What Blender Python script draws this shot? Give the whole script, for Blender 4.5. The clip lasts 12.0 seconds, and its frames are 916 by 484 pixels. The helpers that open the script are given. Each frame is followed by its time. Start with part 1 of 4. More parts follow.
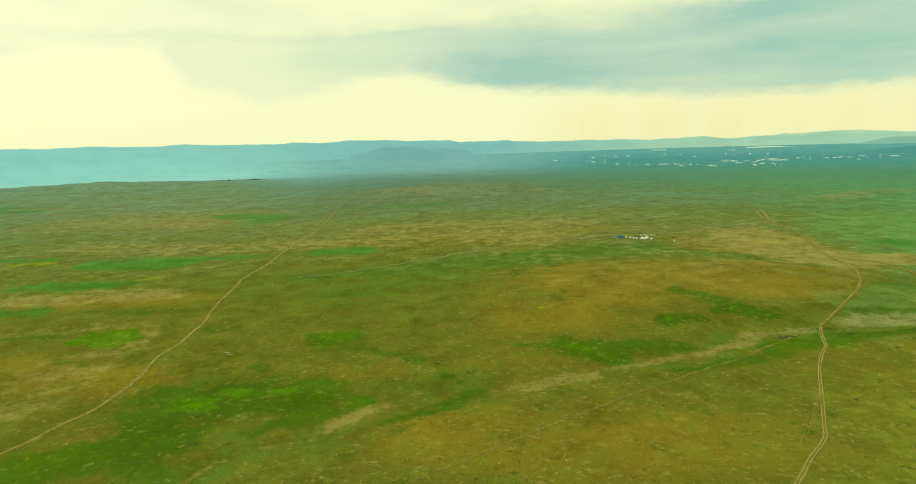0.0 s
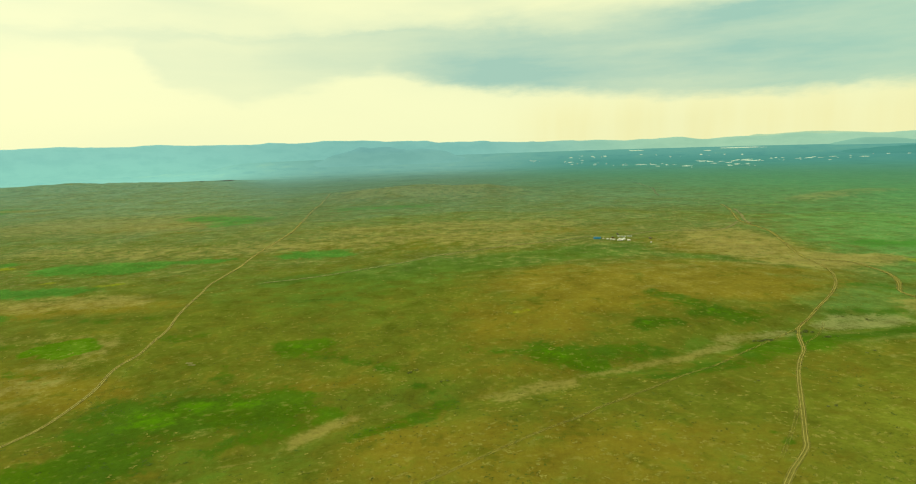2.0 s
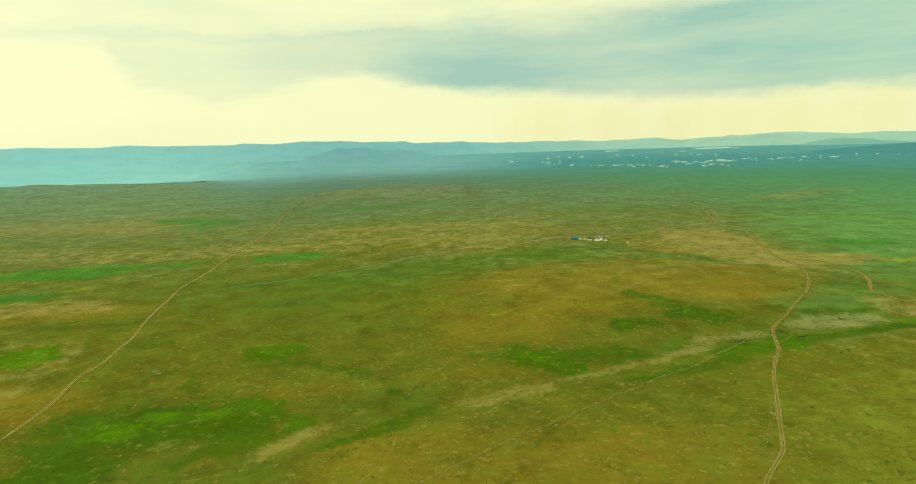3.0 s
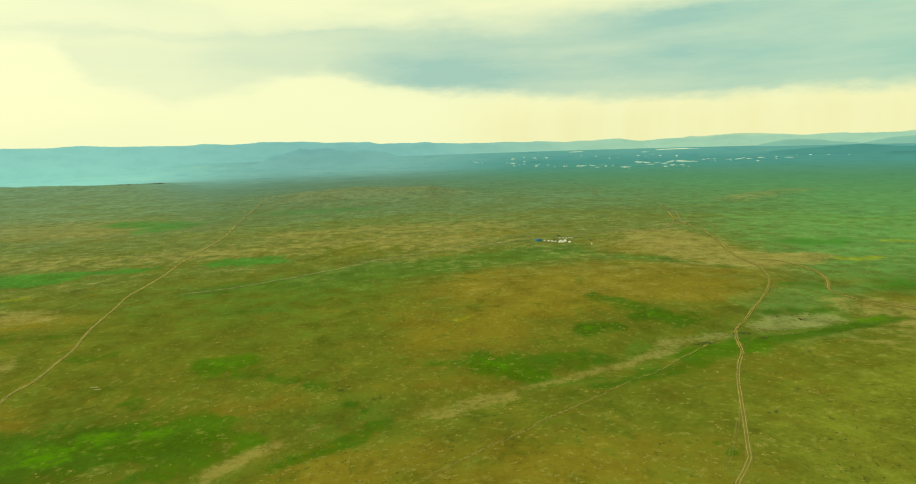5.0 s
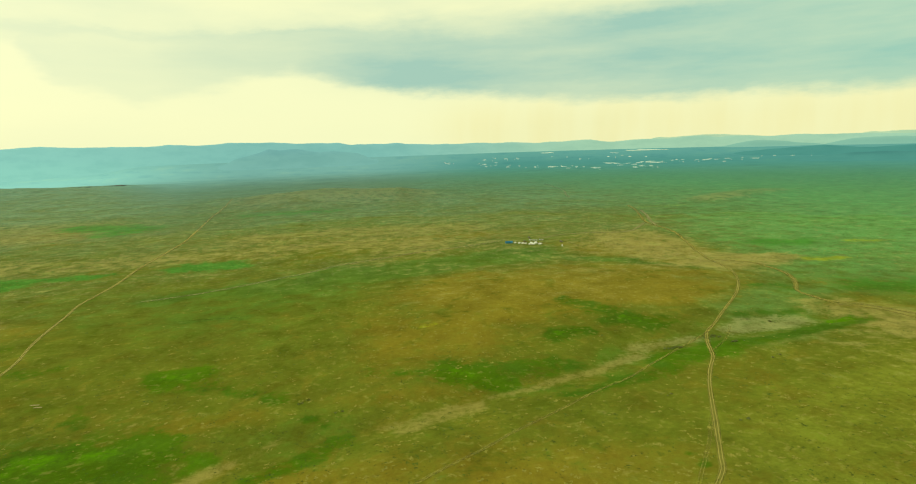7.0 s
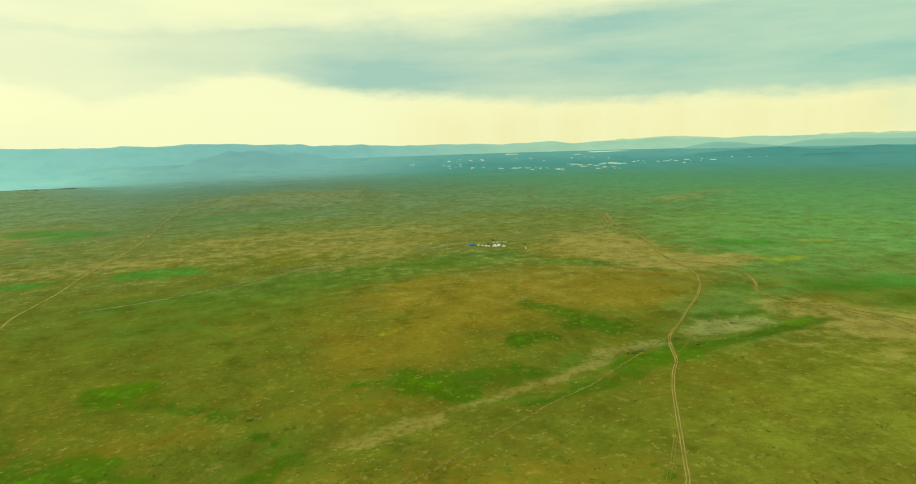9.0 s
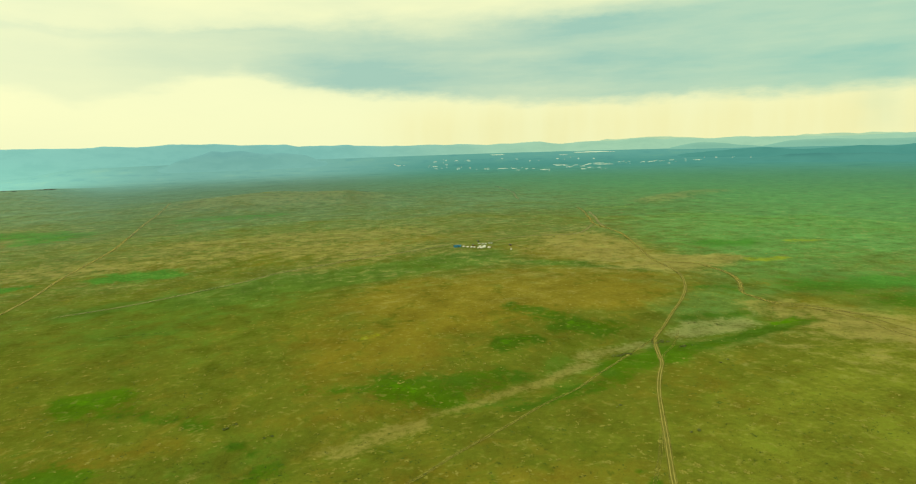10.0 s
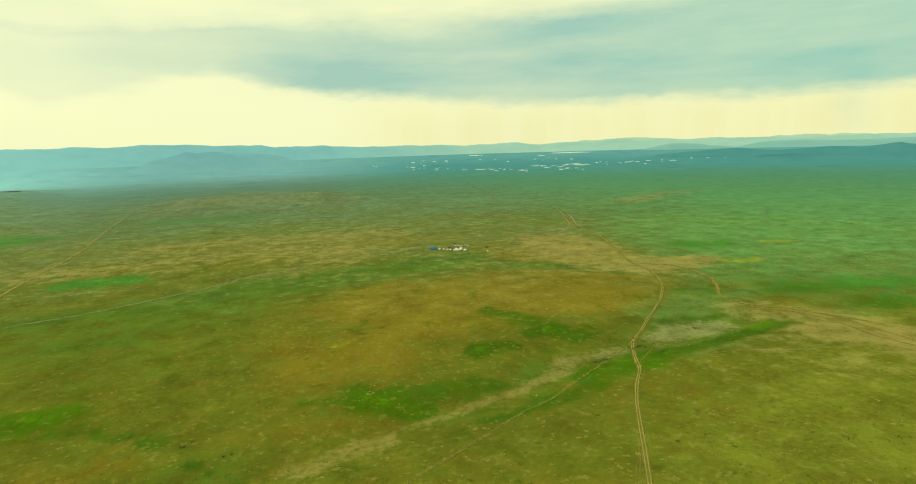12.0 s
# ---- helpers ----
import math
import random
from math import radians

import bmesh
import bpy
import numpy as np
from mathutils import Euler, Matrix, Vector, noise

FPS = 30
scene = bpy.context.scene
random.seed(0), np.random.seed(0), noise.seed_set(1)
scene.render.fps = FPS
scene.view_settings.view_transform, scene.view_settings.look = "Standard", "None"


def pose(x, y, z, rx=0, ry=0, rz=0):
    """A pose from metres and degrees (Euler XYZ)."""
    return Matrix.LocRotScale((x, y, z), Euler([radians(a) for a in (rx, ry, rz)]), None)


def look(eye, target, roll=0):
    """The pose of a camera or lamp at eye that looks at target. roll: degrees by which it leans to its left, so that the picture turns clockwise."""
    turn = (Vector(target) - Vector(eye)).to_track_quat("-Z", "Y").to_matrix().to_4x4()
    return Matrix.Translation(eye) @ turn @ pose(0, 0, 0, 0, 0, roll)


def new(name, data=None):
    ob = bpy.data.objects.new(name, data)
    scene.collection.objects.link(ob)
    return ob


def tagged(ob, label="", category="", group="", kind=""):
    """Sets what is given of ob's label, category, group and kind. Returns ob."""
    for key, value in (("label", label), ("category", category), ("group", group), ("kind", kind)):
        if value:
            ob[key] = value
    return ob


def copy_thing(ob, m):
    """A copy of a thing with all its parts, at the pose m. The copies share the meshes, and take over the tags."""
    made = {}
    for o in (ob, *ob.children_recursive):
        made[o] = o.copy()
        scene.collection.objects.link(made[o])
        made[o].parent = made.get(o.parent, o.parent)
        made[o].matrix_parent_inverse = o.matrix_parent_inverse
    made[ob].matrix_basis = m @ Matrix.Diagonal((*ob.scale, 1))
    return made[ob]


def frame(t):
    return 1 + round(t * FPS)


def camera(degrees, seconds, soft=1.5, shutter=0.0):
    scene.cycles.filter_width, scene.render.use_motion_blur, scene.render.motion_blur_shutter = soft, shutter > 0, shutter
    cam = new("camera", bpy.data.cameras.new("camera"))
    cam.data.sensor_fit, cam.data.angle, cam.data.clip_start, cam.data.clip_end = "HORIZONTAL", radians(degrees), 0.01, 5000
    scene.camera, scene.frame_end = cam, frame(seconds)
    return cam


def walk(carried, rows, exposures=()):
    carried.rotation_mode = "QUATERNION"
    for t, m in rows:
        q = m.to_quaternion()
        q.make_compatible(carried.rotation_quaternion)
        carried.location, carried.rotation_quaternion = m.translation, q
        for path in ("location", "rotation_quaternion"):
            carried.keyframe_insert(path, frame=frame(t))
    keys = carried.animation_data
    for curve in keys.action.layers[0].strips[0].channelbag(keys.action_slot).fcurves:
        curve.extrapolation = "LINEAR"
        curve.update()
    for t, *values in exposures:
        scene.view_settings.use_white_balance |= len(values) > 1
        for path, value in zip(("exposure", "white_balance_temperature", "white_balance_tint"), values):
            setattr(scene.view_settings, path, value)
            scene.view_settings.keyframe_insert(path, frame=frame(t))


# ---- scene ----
cam = camera(74.6, 12.0, soft=1.08)
METRES, EYE, TILT, LEAN, TURN = 108.5, 180.0, 0.0, 0.0, 0.0
ROWS = [
    (0.0, 0.0, 0.0, 0.0, -0.34, -9.53, 2.03),
    (0.5, 0.0125, 0.04, -0.0004, -0.68, -9.52, 2.03),
    (1.0, 0.0259, 0.0801, -0.0009, -1.05, -9.53, 2.02),
    (1.5, 0.039, 0.1204, -0.0009, -1.62, -9.53, 2.01),
    (2.0, 0.0543, 0.1592, -0.0012, -2.34, -9.55, 2.01),
    (2.5, 0.0695, 0.1997, -0.0014, -3.36, -9.56, 2.01),
    (3.0, 0.0852, 0.2384, -0.0012, -4.4, -9.57, 1.99),
    (5.0, 0.1497, 0.3938, -0.0042, -7.63, -9.61, 1.92),
    (5.5, 0.1676, 0.4315, -0.0047, -8.37, -9.61, 1.92),
    (6.0, 0.185, 0.4682, -0.005, -8.99, -9.61, 1.93),
    (6.5, 0.204, 0.5052, -0.005, -9.62, -9.62, 1.91),
    (7.0, 0.2235, 0.5428, -0.0055, -10.25, -9.61, 1.89),
    (9.0, 0.3063, 0.6869, -0.0098, -13.52, -9.58, 1.84),
    (9.5, 0.3272, 0.7221, -0.0099, -14.29, -9.59, 1.8),
    (10.0, 0.3504, 0.7565, -0.0108, -14.8, -9.58, 1.81),
    (10.5, 0.372, 0.7908, -0.0109, -15.38, -9.59, 1.79),
    (11.0, 0.3947, 0.825, -0.0113, -15.92, -9.6, 1.77),
    (11.5, 0.4179, 0.8582, -0.0116, -16.4, -9.59, 1.77),
    (12.0, 0.4405, 0.8928, -0.0118, -16.81, -9.58, 1.76),
]
walk(cam, [(t, pose(0, 0, EYE, TILT, LEAN, TURN) @ pose(METRES * x, METRES * y, METRES * z, 90 + pitch, roll, yaw)) for t, x, y, z, yaw, pitch, roll in ROWS])

# ---- sky and sun ----
SUN_AZ, SUN_EL = -42.0, 30.0
sun_data = bpy.data.lights.new("sun", "SUN")
sun_data.energy, sun_data.angle, sun_data.color = 1.5, radians(12), (1.0, 0.95, 0.80)
sun = new("sun", sun_data)
sun_way = Vector((math.sin(radians(SUN_AZ)) * math.cos(radians(SUN_EL)), math.cos(radians(SUN_AZ)) * math.cos(radians(SUN_EL)), math.sin(radians(SUN_EL))))
sun.matrix_world = look(sun_way * 400, (0, 0, 0))


class Nodes:
    """Short names for building a node tree."""

    def __init__(self, tree):
        self.tree = tree
        tree.nodes.clear()

    def add(self, kind, **given):
        n = self.tree.nodes.new(kind)
        for key, value in given.items():
            setattr(n, key, value)
        return n

    def put(self, value, socket):
        if isinstance(value, bpy.types.NodeSocket):
            self.tree.links.new(value, socket)
        else:
            socket.default_value = value

    def math(self, op, *values, clamp=False):
        n = self.add("ShaderNodeMath", operation=op, use_clamp=clamp)
        for v, s in zip(values, n.inputs):
            self.put(v, s)
        return n.outputs[0]

    def total(self, values):
        out = values[0]
        for v in values[1:]:
            out = self.math("ADD", out, v)
        return out

    def step(self, value, low, high, a=0.0, b=1.0):
        n = self.add("ShaderNodeMapRange", interpolation_type="SMOOTHSTEP")
        for v, s in zip((value, low, high, a, b), n.inputs):
            self.put(v, s)
        return n.outputs[0]

    def mix(self, factor, a, b, blend="MIX"):
        n = self.add("ShaderNodeMix", data_type="RGBA", blend_type=blend)
        self.put(factor, n.inputs[0])
        self.put(a if not isinstance(a, tuple) else (*a[:3], 1.0), n.inputs[6])
        self.put(b if not isinstance(b, tuple) else (*b[:3], 1.0), n.inputs[7])
        return n.outputs[2]

    def noise(self, vector, scale, detail=3.0, rough=0.55, warp=0.0):
        n = self.add("ShaderNodeTexNoise")
        self.put(vector, n.inputs["Vector"])
        for key, v in (("Scale", scale), ("Detail", detail), ("Roughness", rough), ("Distortion", warp)):
            self.put(v, n.inputs[key])
        return n.outputs["Fac"]

    def xyz(self, x, y, z):
        n = self.add("ShaderNodeCombineXYZ")
        for v, s in zip((x, y, z), n.inputs):
            self.put(v, s)
        return n.outputs[0]


def build_world():
    world = bpy.data.worlds.new("sky")
    scene.world = world
    world.use_nodes = True
    n = Nodes(world.node_tree)
    out = n.add("ShaderNodeOutputWorld")
    sky = n.add("ShaderNodeTexSky", sky_type="NISHITA", sun_disc=False, sun_elevation=radians(SUN_EL), sun_rotation=radians(SUN_AZ), dust_density=3.0)
    clear = n.add("ShaderNodeBackground")
    n.put(sky.outputs[0], clear.inputs[0])
    clear.inputs[1].default_value = 0.10
    split = n.add("ShaderNodeSeparateXYZ")
    n.put(n.add("ShaderNodeTexCoord").outputs["Generated"], split.inputs[0])
    x, y, z = split.outputs
    az = n.math("MULTIPLY", n.math("ARCTAN2", x, y), 57.2958)
    el = n.math("MULTIPLY", n.math("ARCSINE", z), 57.2958)
    # ragged edges: the cloud plan is read at a place pushed about by noise
    flat = n.xyz(n.math("MULTIPLY", az, 0.10), n.math("MULTIPLY", el, 0.30), 0.0)
    push_a = n.math("MULTIPLY", n.math("SUBTRACT", n.noise(flat, 1.0, 4.0), 0.5), 6.0)
    lift = n.xyz(n.math("MULTIPLY", az, 0.18), n.math("MULTIPLY", el, 0.55), 7.3)
    push_e = n.math("MULTIPLY", n.math("SUBTRACT", n.noise(lift, 1.0, 7.0, 0.62), 0.5), 2.3)
    a, e = n.math("ADD", az, push_a), n.math("ADD", el, push_e)
    # the main deck: its lower and upper edge over the bearing
    def edge(points):
        ramp = n.add("ShaderNodeValToRGB")
        n.put(n.math("DIVIDE", n.math("ADD", a, 60.0), 140.0), ramp.inputs[0])
        marks = ramp.color_ramp.elements
        while len(marks) < len(points):
            marks.new(0.5)
        for mark, (bearing, up) in zip(marks, points):
            mark.position, mark.color = (bearing + 60.0) / 140.0, (up / 20.0, up / 20.0, up / 20.0, 1.0)
        return n.math("MULTIPLY", ramp.outputs[0], 20.0)

    under = edge([(-60, 8.5), (-25, 8.3), (-21.5, 5.2), (-17, 3.7), (-12, 5.1), (-5, 6.3), (2, 5.0), (8, 4.1), (18, 3.5), (30, 3.0), (44, 3.0), (60, 3.1)])
    over = edge([(-60, 9.7), (-14, 10.2), (-4, 11.0), (6, 11.2), (14, 11.2), (22, 11.5), (36, 12.4), (48, 14.5), (60, 16.0)])
    body = edge([(-60, 5.0), (-25, 5.4), (-21, 4.2), (-16, 3.8), (-11, 6.0), (-4, 9.5), (2, 14.0), (8, 16.0), (15, 15.5), (24, 16.5), (34, 16.0), (48, 16.0), (60, 16.0)])
    deck = n.math("MULTIPLY", n.step(n.math("SUBTRACT", e, under), -0.6, 0.9), n.step(n.math("SUBTRACT", over, e), -0.9, 2.6))
    deck = n.math("MULTIPLY", deck, n.math("DIVIDE", body, 20.0))
    # lighter and darker banks: bearing, height, half width, half height, slope, weight
    banks = [
        (6.0, 6.0, 7.5, 1.5, -0.05, 0.32),
        (26.0, 9.7, 6.0, 0.7, 0.0, 0.20),
        (20.0, 7.4, 4.5, 1.0, 0.0, -0.14),
        (30.0, 6.4, 9.0, 0.9, -0.03, 0.16),
        (22.0, 4.3, 6.0, 0.7, 0.0, -0.22),
        (14.0, 9.6, 5.0, 0.8, 0.0, -0.16),
        (49.6, 2.2, 1.6, 2.4, 0.0, 0.16),
        (-4.0, 9.75, 6.0, 0.28, 0.02, 0.20),
        (-12.0, 7.6, 5.0, 1.2, 0.05, 0.10),
        (-18.0, 9.3, 16.0, 0.40, 0.0, 0.16),
        (-37.0, 7.9, 4.0, 0.5, 0.0, 0.20),
        (48.0, 5.2, 7.0, 1.0, 0.0, 0.14),
    ]
    parts = [deck]
    for a0, e0, sa, se, slope, weight in banks:
        da = n.math("SUBTRACT", a, a0)
        de = n.math("SUBTRACT", n.math("SUBTRACT", e, e0), n.math("MULTIPLY", da, slope))
        p = n.math("ADD", n.math("POWER", n.math("ABSOLUTE", n.math("DIVIDE", da, sa)), 2.0), n.math("POWER", n.math("ABSOLUTE", n.math("DIVIDE", de, se)), 2.0))
        parts.append(n.math("MULTIPLY", n.math("EXPONENT", n.math("MULTIPLY", p, -1.0)), weight))
    wide = n.xyz(n.math("MULTIPLY", az, 0.03), n.math("MULTIPLY", el, 0.12), 2.0)
    high = n.math("MULTIPLY", n.step(n.noise(wide, 1.0, 5.0), 0.40, 0.70), n.step(el, 8.0, 16.0, 0.06, 0.55))
    fine = n.xyz(n.math("MULTIPLY", az, 0.14), n.math("MULTIPLY", el, 0.9), 4.0)
    grain = n.math("MULTIPLY", n.math("SUBTRACT", n.noise(fine, 1.0, 6.0, 0.6), 0.5), 0.5)
    dark = n.total([*parts, high])
    dark = n.math("MULTIPLY", dark, n.math("ADD", 1.0, grain), clamp=True)
    east = n.step(az, 15.0, 50.0)
    shade = n.mix(east, (0.375, 0.610, 0.490), (0.345, 0.630, 0.490))
    # rain-washed, warmer light low over the eastern horizon
    low = n.math("MULTIPLY", n.step(el, 5.5, 1.0), n.step(az, 4.0, 14.0))
    veil = n.xyz(n.math("MULTIPLY", az, 0.35), n.math("MULTIPLY", el, 0.06), 1.0)
    low = n.math("MULTIPLY", low, n.step(n.noise(veil, 1.0, 3.0), 0.25, 0.75, 0.45, 1.0))
    glow = n.mix(low, (0.96, 0.985, 0.57), (0.93, 0.90, 0.46))
    cover = n.mix(dark, glow, shade)
    cloud = n.add("ShaderNodeBackground")
    n.put(cover, cloud.inputs[0])
    cloud.inputs[1].default_value = 1.0
    both = n.add("ShaderNodeMixShader")
    both.inputs[0].default_value = 0.96
    n.put(clear.outputs[0], both.inputs[1])
    n.put(cloud.outputs[0], both.inputs[2])
    n.put(both.outputs[0], out.inputs[0])


build_world()

# ---- materials ----


def material(name):
    mat = bpy.data.materials.new(name)
    mat.use_nodes = True
    n = Nodes(mat.node_tree)
    out = n.add("ShaderNodeOutputMaterial")
    return mat, n, out


def surface(n, out, colour, rough=0.9, bump=None, strength=0.4, distance=0.1, metal=0.0, spec=0.2):
    b = n.add("ShaderNodeBsdfPrincipled")
    n.put(colour if not isinstance(colour, tuple) else (*colour[:3], 1.0), b.inputs["Base Color"])
    n.put(rough, b.inputs["Roughness"])
    b.inputs["Metallic"].default_value = metal
    b.inputs["Specular IOR Level"].default_value = spec
    if bump is not None:
        k = n.add("ShaderNodeBump")
        k.inputs["Strength"].default_value, k.inputs["Distance"].default_value = strength, distance
        n.put(bump, k.inputs["Height"])
        n.put(k.outputs[0], b.inputs["Normal"])
    n.put(b.outputs[0], out.inputs[0])
    return b


def attribute(n, name):
    return n.add("ShaderNodeAttribute", attribute_name=name).outputs["Fac"]


DRY, OLIVE, GRASS, LUSH = (0.214, 0.174, 0.018), (0.132, 0.152, 0.016), (0.094, 0.163, 0.017), (0.078, 0.195, 0.003)
# the first two put distance haze into the ground's base colour
HAZE_TINT, SEDGE_HAZE, SILT, STRAW = (0.195, 0.290, 0.168), (0.124, 0.332, 0.104), (0.268, 0.276, 0.108), (0.300, 0.270, 0.065)
TAN, KHAKI, TURF_GREEN = (0.270, 0.230, 0.060), (0.310, 0.264, 0.080), (0.064, 0.144, 0.004)
PASTURE = (0.190, 0.216, 0.024)


def ground_material():
    mat, n, out = material("steppe")
    place = n.add("ShaderNodeNewGeometry").outputs["Position"]
    moist, bare, haze_share, wet_haze = (attribute(n, k) for k in ("moist", "bare", "far_haze", "sedge_haze"))
    bloom, turf, fresh, khaki, pasture = (attribute(n, k) for k in ("bloom", "turf", "fresh", "khaki", "pasture"))

    def wave(scale, detail, rough, weight, warp=0.0):
        return n.math("MULTIPLY", n.math("SUBTRACT", n.noise(place, scale, detail, rough, warp), 0.5), weight)

    def times(value, k):
        return n.math("MULTIPLY", value, k)

    big, mid, small, tiny = wave(0.008, 5.0, 0.60, 1.0), wave(0.040, 4.0, 0.58, 1.0, 0.4), wave(0.24, 4.0, 0.62, 1.0), wave(1.35, 3.0, 0.7, 1.0)
    # dry, middling and green grass run softly into one another
    wet = n.total([moist, times(big, 0.7), times(mid, 0.8), times(small, 0.30)])
    colour = n.mix(n.step(wet, -0.50, 0.0), DRY, OLIVE)
    colour = n.mix(n.step(wet, 0.06, 0.46), colour, GRASS)
    # distance haze mixed into the base colour; the valley's green sedge is hazed too
    colour = n.mix(n.math("MULTIPLY", haze_share, n.total([0.60, times(big, 1.6), times(mid, 0.8)]), clamp=True), colour, HAZE_TINT)
    colour = n.mix(n.math("MULTIPLY", n.total([wet_haze, times(big, 0.4), times(mid, 0.6)]), n.step(wet_haze, 0.0, 0.42, 0.0, 0.85), clamp=True), colour, SEDGE_HAZE)
    # even grazed pasture on the south-eastern terrace
    colour = n.mix(times(pasture, n.total([0.66, times(big, 1.2), times(mid, 1.3), small])), colour, PASTURE)
    # pale khaki grazing land, broken into dashes
    dash = n.noise(place, 0.060, 7.0, 0.86, 0.2)
    colour = n.mix(n.step(n.total([khaki, times(big, 0.9), times(mid, 0.9), times(n.math("SUBTRACT", dash, 0.5), 1.3)]), 0.18, 0.66, 0.0, n.step(haze_share, 0.10, 0.65, 0.85, 0.42)), colour, KHAKI)
    far = times(n.step(haze_share, 0.02, 0.25), n.step(wet_haze, 0.08, 0.40, 1.0, 0.80))
    colour = n.mix(times(n.step(dash, 0.545, 0.57, 0.0, 0.52), far), colour, (0.300, 0.275, 0.120))
    colour = n.mix(times(n.step(dash, 0.455, 0.43, 0.0, 0.55), far), colour, (0.075, 0.150, 0.032))
    # soft smudges of darker and of drier grass
    smudge = n.noise(place, 0.034, 5.0, 0.60, 0.6)
    nearby = times(n.step(haze_share, 0.35, 0.05), n.math("SUBTRACT", 1.0, times(pasture, 0.7)))
    colour = n.mix(times(n.step(smudge, 0.53, 0.66, 0.0, 0.50), nearby), colour, (0.086, 0.122, 0.010))
    colour = n.mix(times(n.step(smudge, 0.46, 0.34, 0.0, 0.42), times(nearby, n.step(wet, 0.35, 0.05))), colour, (0.215, 0.178, 0.022))
    # yellow bloom
    colour = n.mix(n.step(n.total([bloom, times(mid, 1.2), times(small, 0.8)]), 0.35, 0.75, 0.0, 0.6), colour, (0.30, 0.33, 0.010))
    # cropped green sward; distance haze is put into the far swards' green
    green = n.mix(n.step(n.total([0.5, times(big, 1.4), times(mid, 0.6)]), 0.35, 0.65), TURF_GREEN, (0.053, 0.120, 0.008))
    green = n.mix(n.step(haze_share, 0.02, 0.16), green, (0.066, 0.215, 0.032))
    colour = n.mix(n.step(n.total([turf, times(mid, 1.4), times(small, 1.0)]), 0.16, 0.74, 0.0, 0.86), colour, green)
    colour = n.mix(n.step(n.total([fresh, times(mid, 0.9), times(small, 0.5)]), 0.34, 0.66, 0.0, 0.85), colour, LUSH)
    # small dark clumps
    clump = n.noise(place, 0.11, 5.0, 0.72, 0.3)
    colour = n.mix(times(n.step(clump, 0.60, 0.70, 0.0, 0.50), n.step(bare, 0.5, 0.2)), colour, (0.068, 0.108, 0.012))
    # bare silt with a ragged edge, tan in the upper wash and grey in the eastern pan
    edge = n.total([bare, times(mid, 1.2), times(small, 1.3), times(tiny, 0.5)])
    split = n.add("ShaderNodeSeparateXYZ")
    n.put(place, split.inputs[0])
    silt = n.mix(n.step(n.total([split.outputs[0], times(mid, 160.0)]), 180.0, 380.0), TAN, SILT)
    colour = n.mix(times(n.step(edge, 0.20, 0.92, 0.0, 0.76), n.step(bare, 0.04, 0.26)), colour, silt)
    # bleached grass in faint blotches
    dry = n.step(wet, 0.50, -0.10)
    pale = n.step(n.noise(place, 0.16, 3.0, 0.60, 0.2), 0.56, 0.70, 0.0, 0.34)
    colour = n.mix(times(pale, dry), colour, STRAW)
    streak = n.noise(place, 0.020, 6.0, 0.66)
    tone = n.total([0.52, times(streak, 0.96), times(mid, 0.35), times(small, 0.60), times(tiny, 0.55)])
    colour = n.mix(1.0, colour, n.xyz(tone, tone, tone), "MULTIPLY")
    surface(n, out, colour, 1.0, n.math("ADD", small, times(tiny, 0.4)), 1.0, 1.0, spec=0.0)
    return mat


def earth_material(name, colour, cover):
    """Trodden earth that thins out raggedly into the grass at its edges."""
    mat, n, out = material(name)
    place = n.add("ShaderNodeNewGeometry").outputs["Position"]
    mid, small = n.noise(place, 0.25, 4.0, 0.6), n.noise(place, 1.7, 4.0, 0.65)
    dark = tuple(c * 0.72 for c in colour)
    b = n.add("ShaderNodeBsdfPrincipled")
    n.put(n.mix(n.step(n.math("ADD", mid, n.math("MULTIPLY", small, 0.5)), 0.5, 1.0), dark, colour), b.inputs["Base Color"])
    b.inputs["Roughness"].default_value, b.inputs["Specular IOR Level"].default_value = 0.95, 0.1
    clear = n.add("ShaderNodeBsdfTransparent")
    worn = n.math("MULTIPLY", attribute(n, "worn"), n.math("ADD", 0.45, n.math("ADD", n.math("MULTIPLY", mid, 0.7), n.math("MULTIPLY", small, 0.5))))
    both = n.add("ShaderNodeMixShader")
    n.put(n.step(worn, 0.15, 0.75, 0.0, cover), both.inputs[0])
    n.put(clear.outputs[0], both.inputs[1])
    n.put(b.outputs[0], both.inputs[2])
    n.put(both.outputs[0], out.inputs[0])
    return mat


def plain_material(name, colour, rough=0.8, vary=0.25, scale=3.0, metal=0.0, spec=0.3):
    mat, n, out = material(name)
    place = n.add("ShaderNodeTexCoord").outputs["Object"]
    f = n.noise(place, scale, 5.0, 0.6)
    worn = tuple(c * (1 - vary) for c in colour)
    surface(n, out, n.mix(n.step(f, 0.35, 0.65), worn, colour), rough, f, 0.3, 0.02, metal, spec)
    return mat


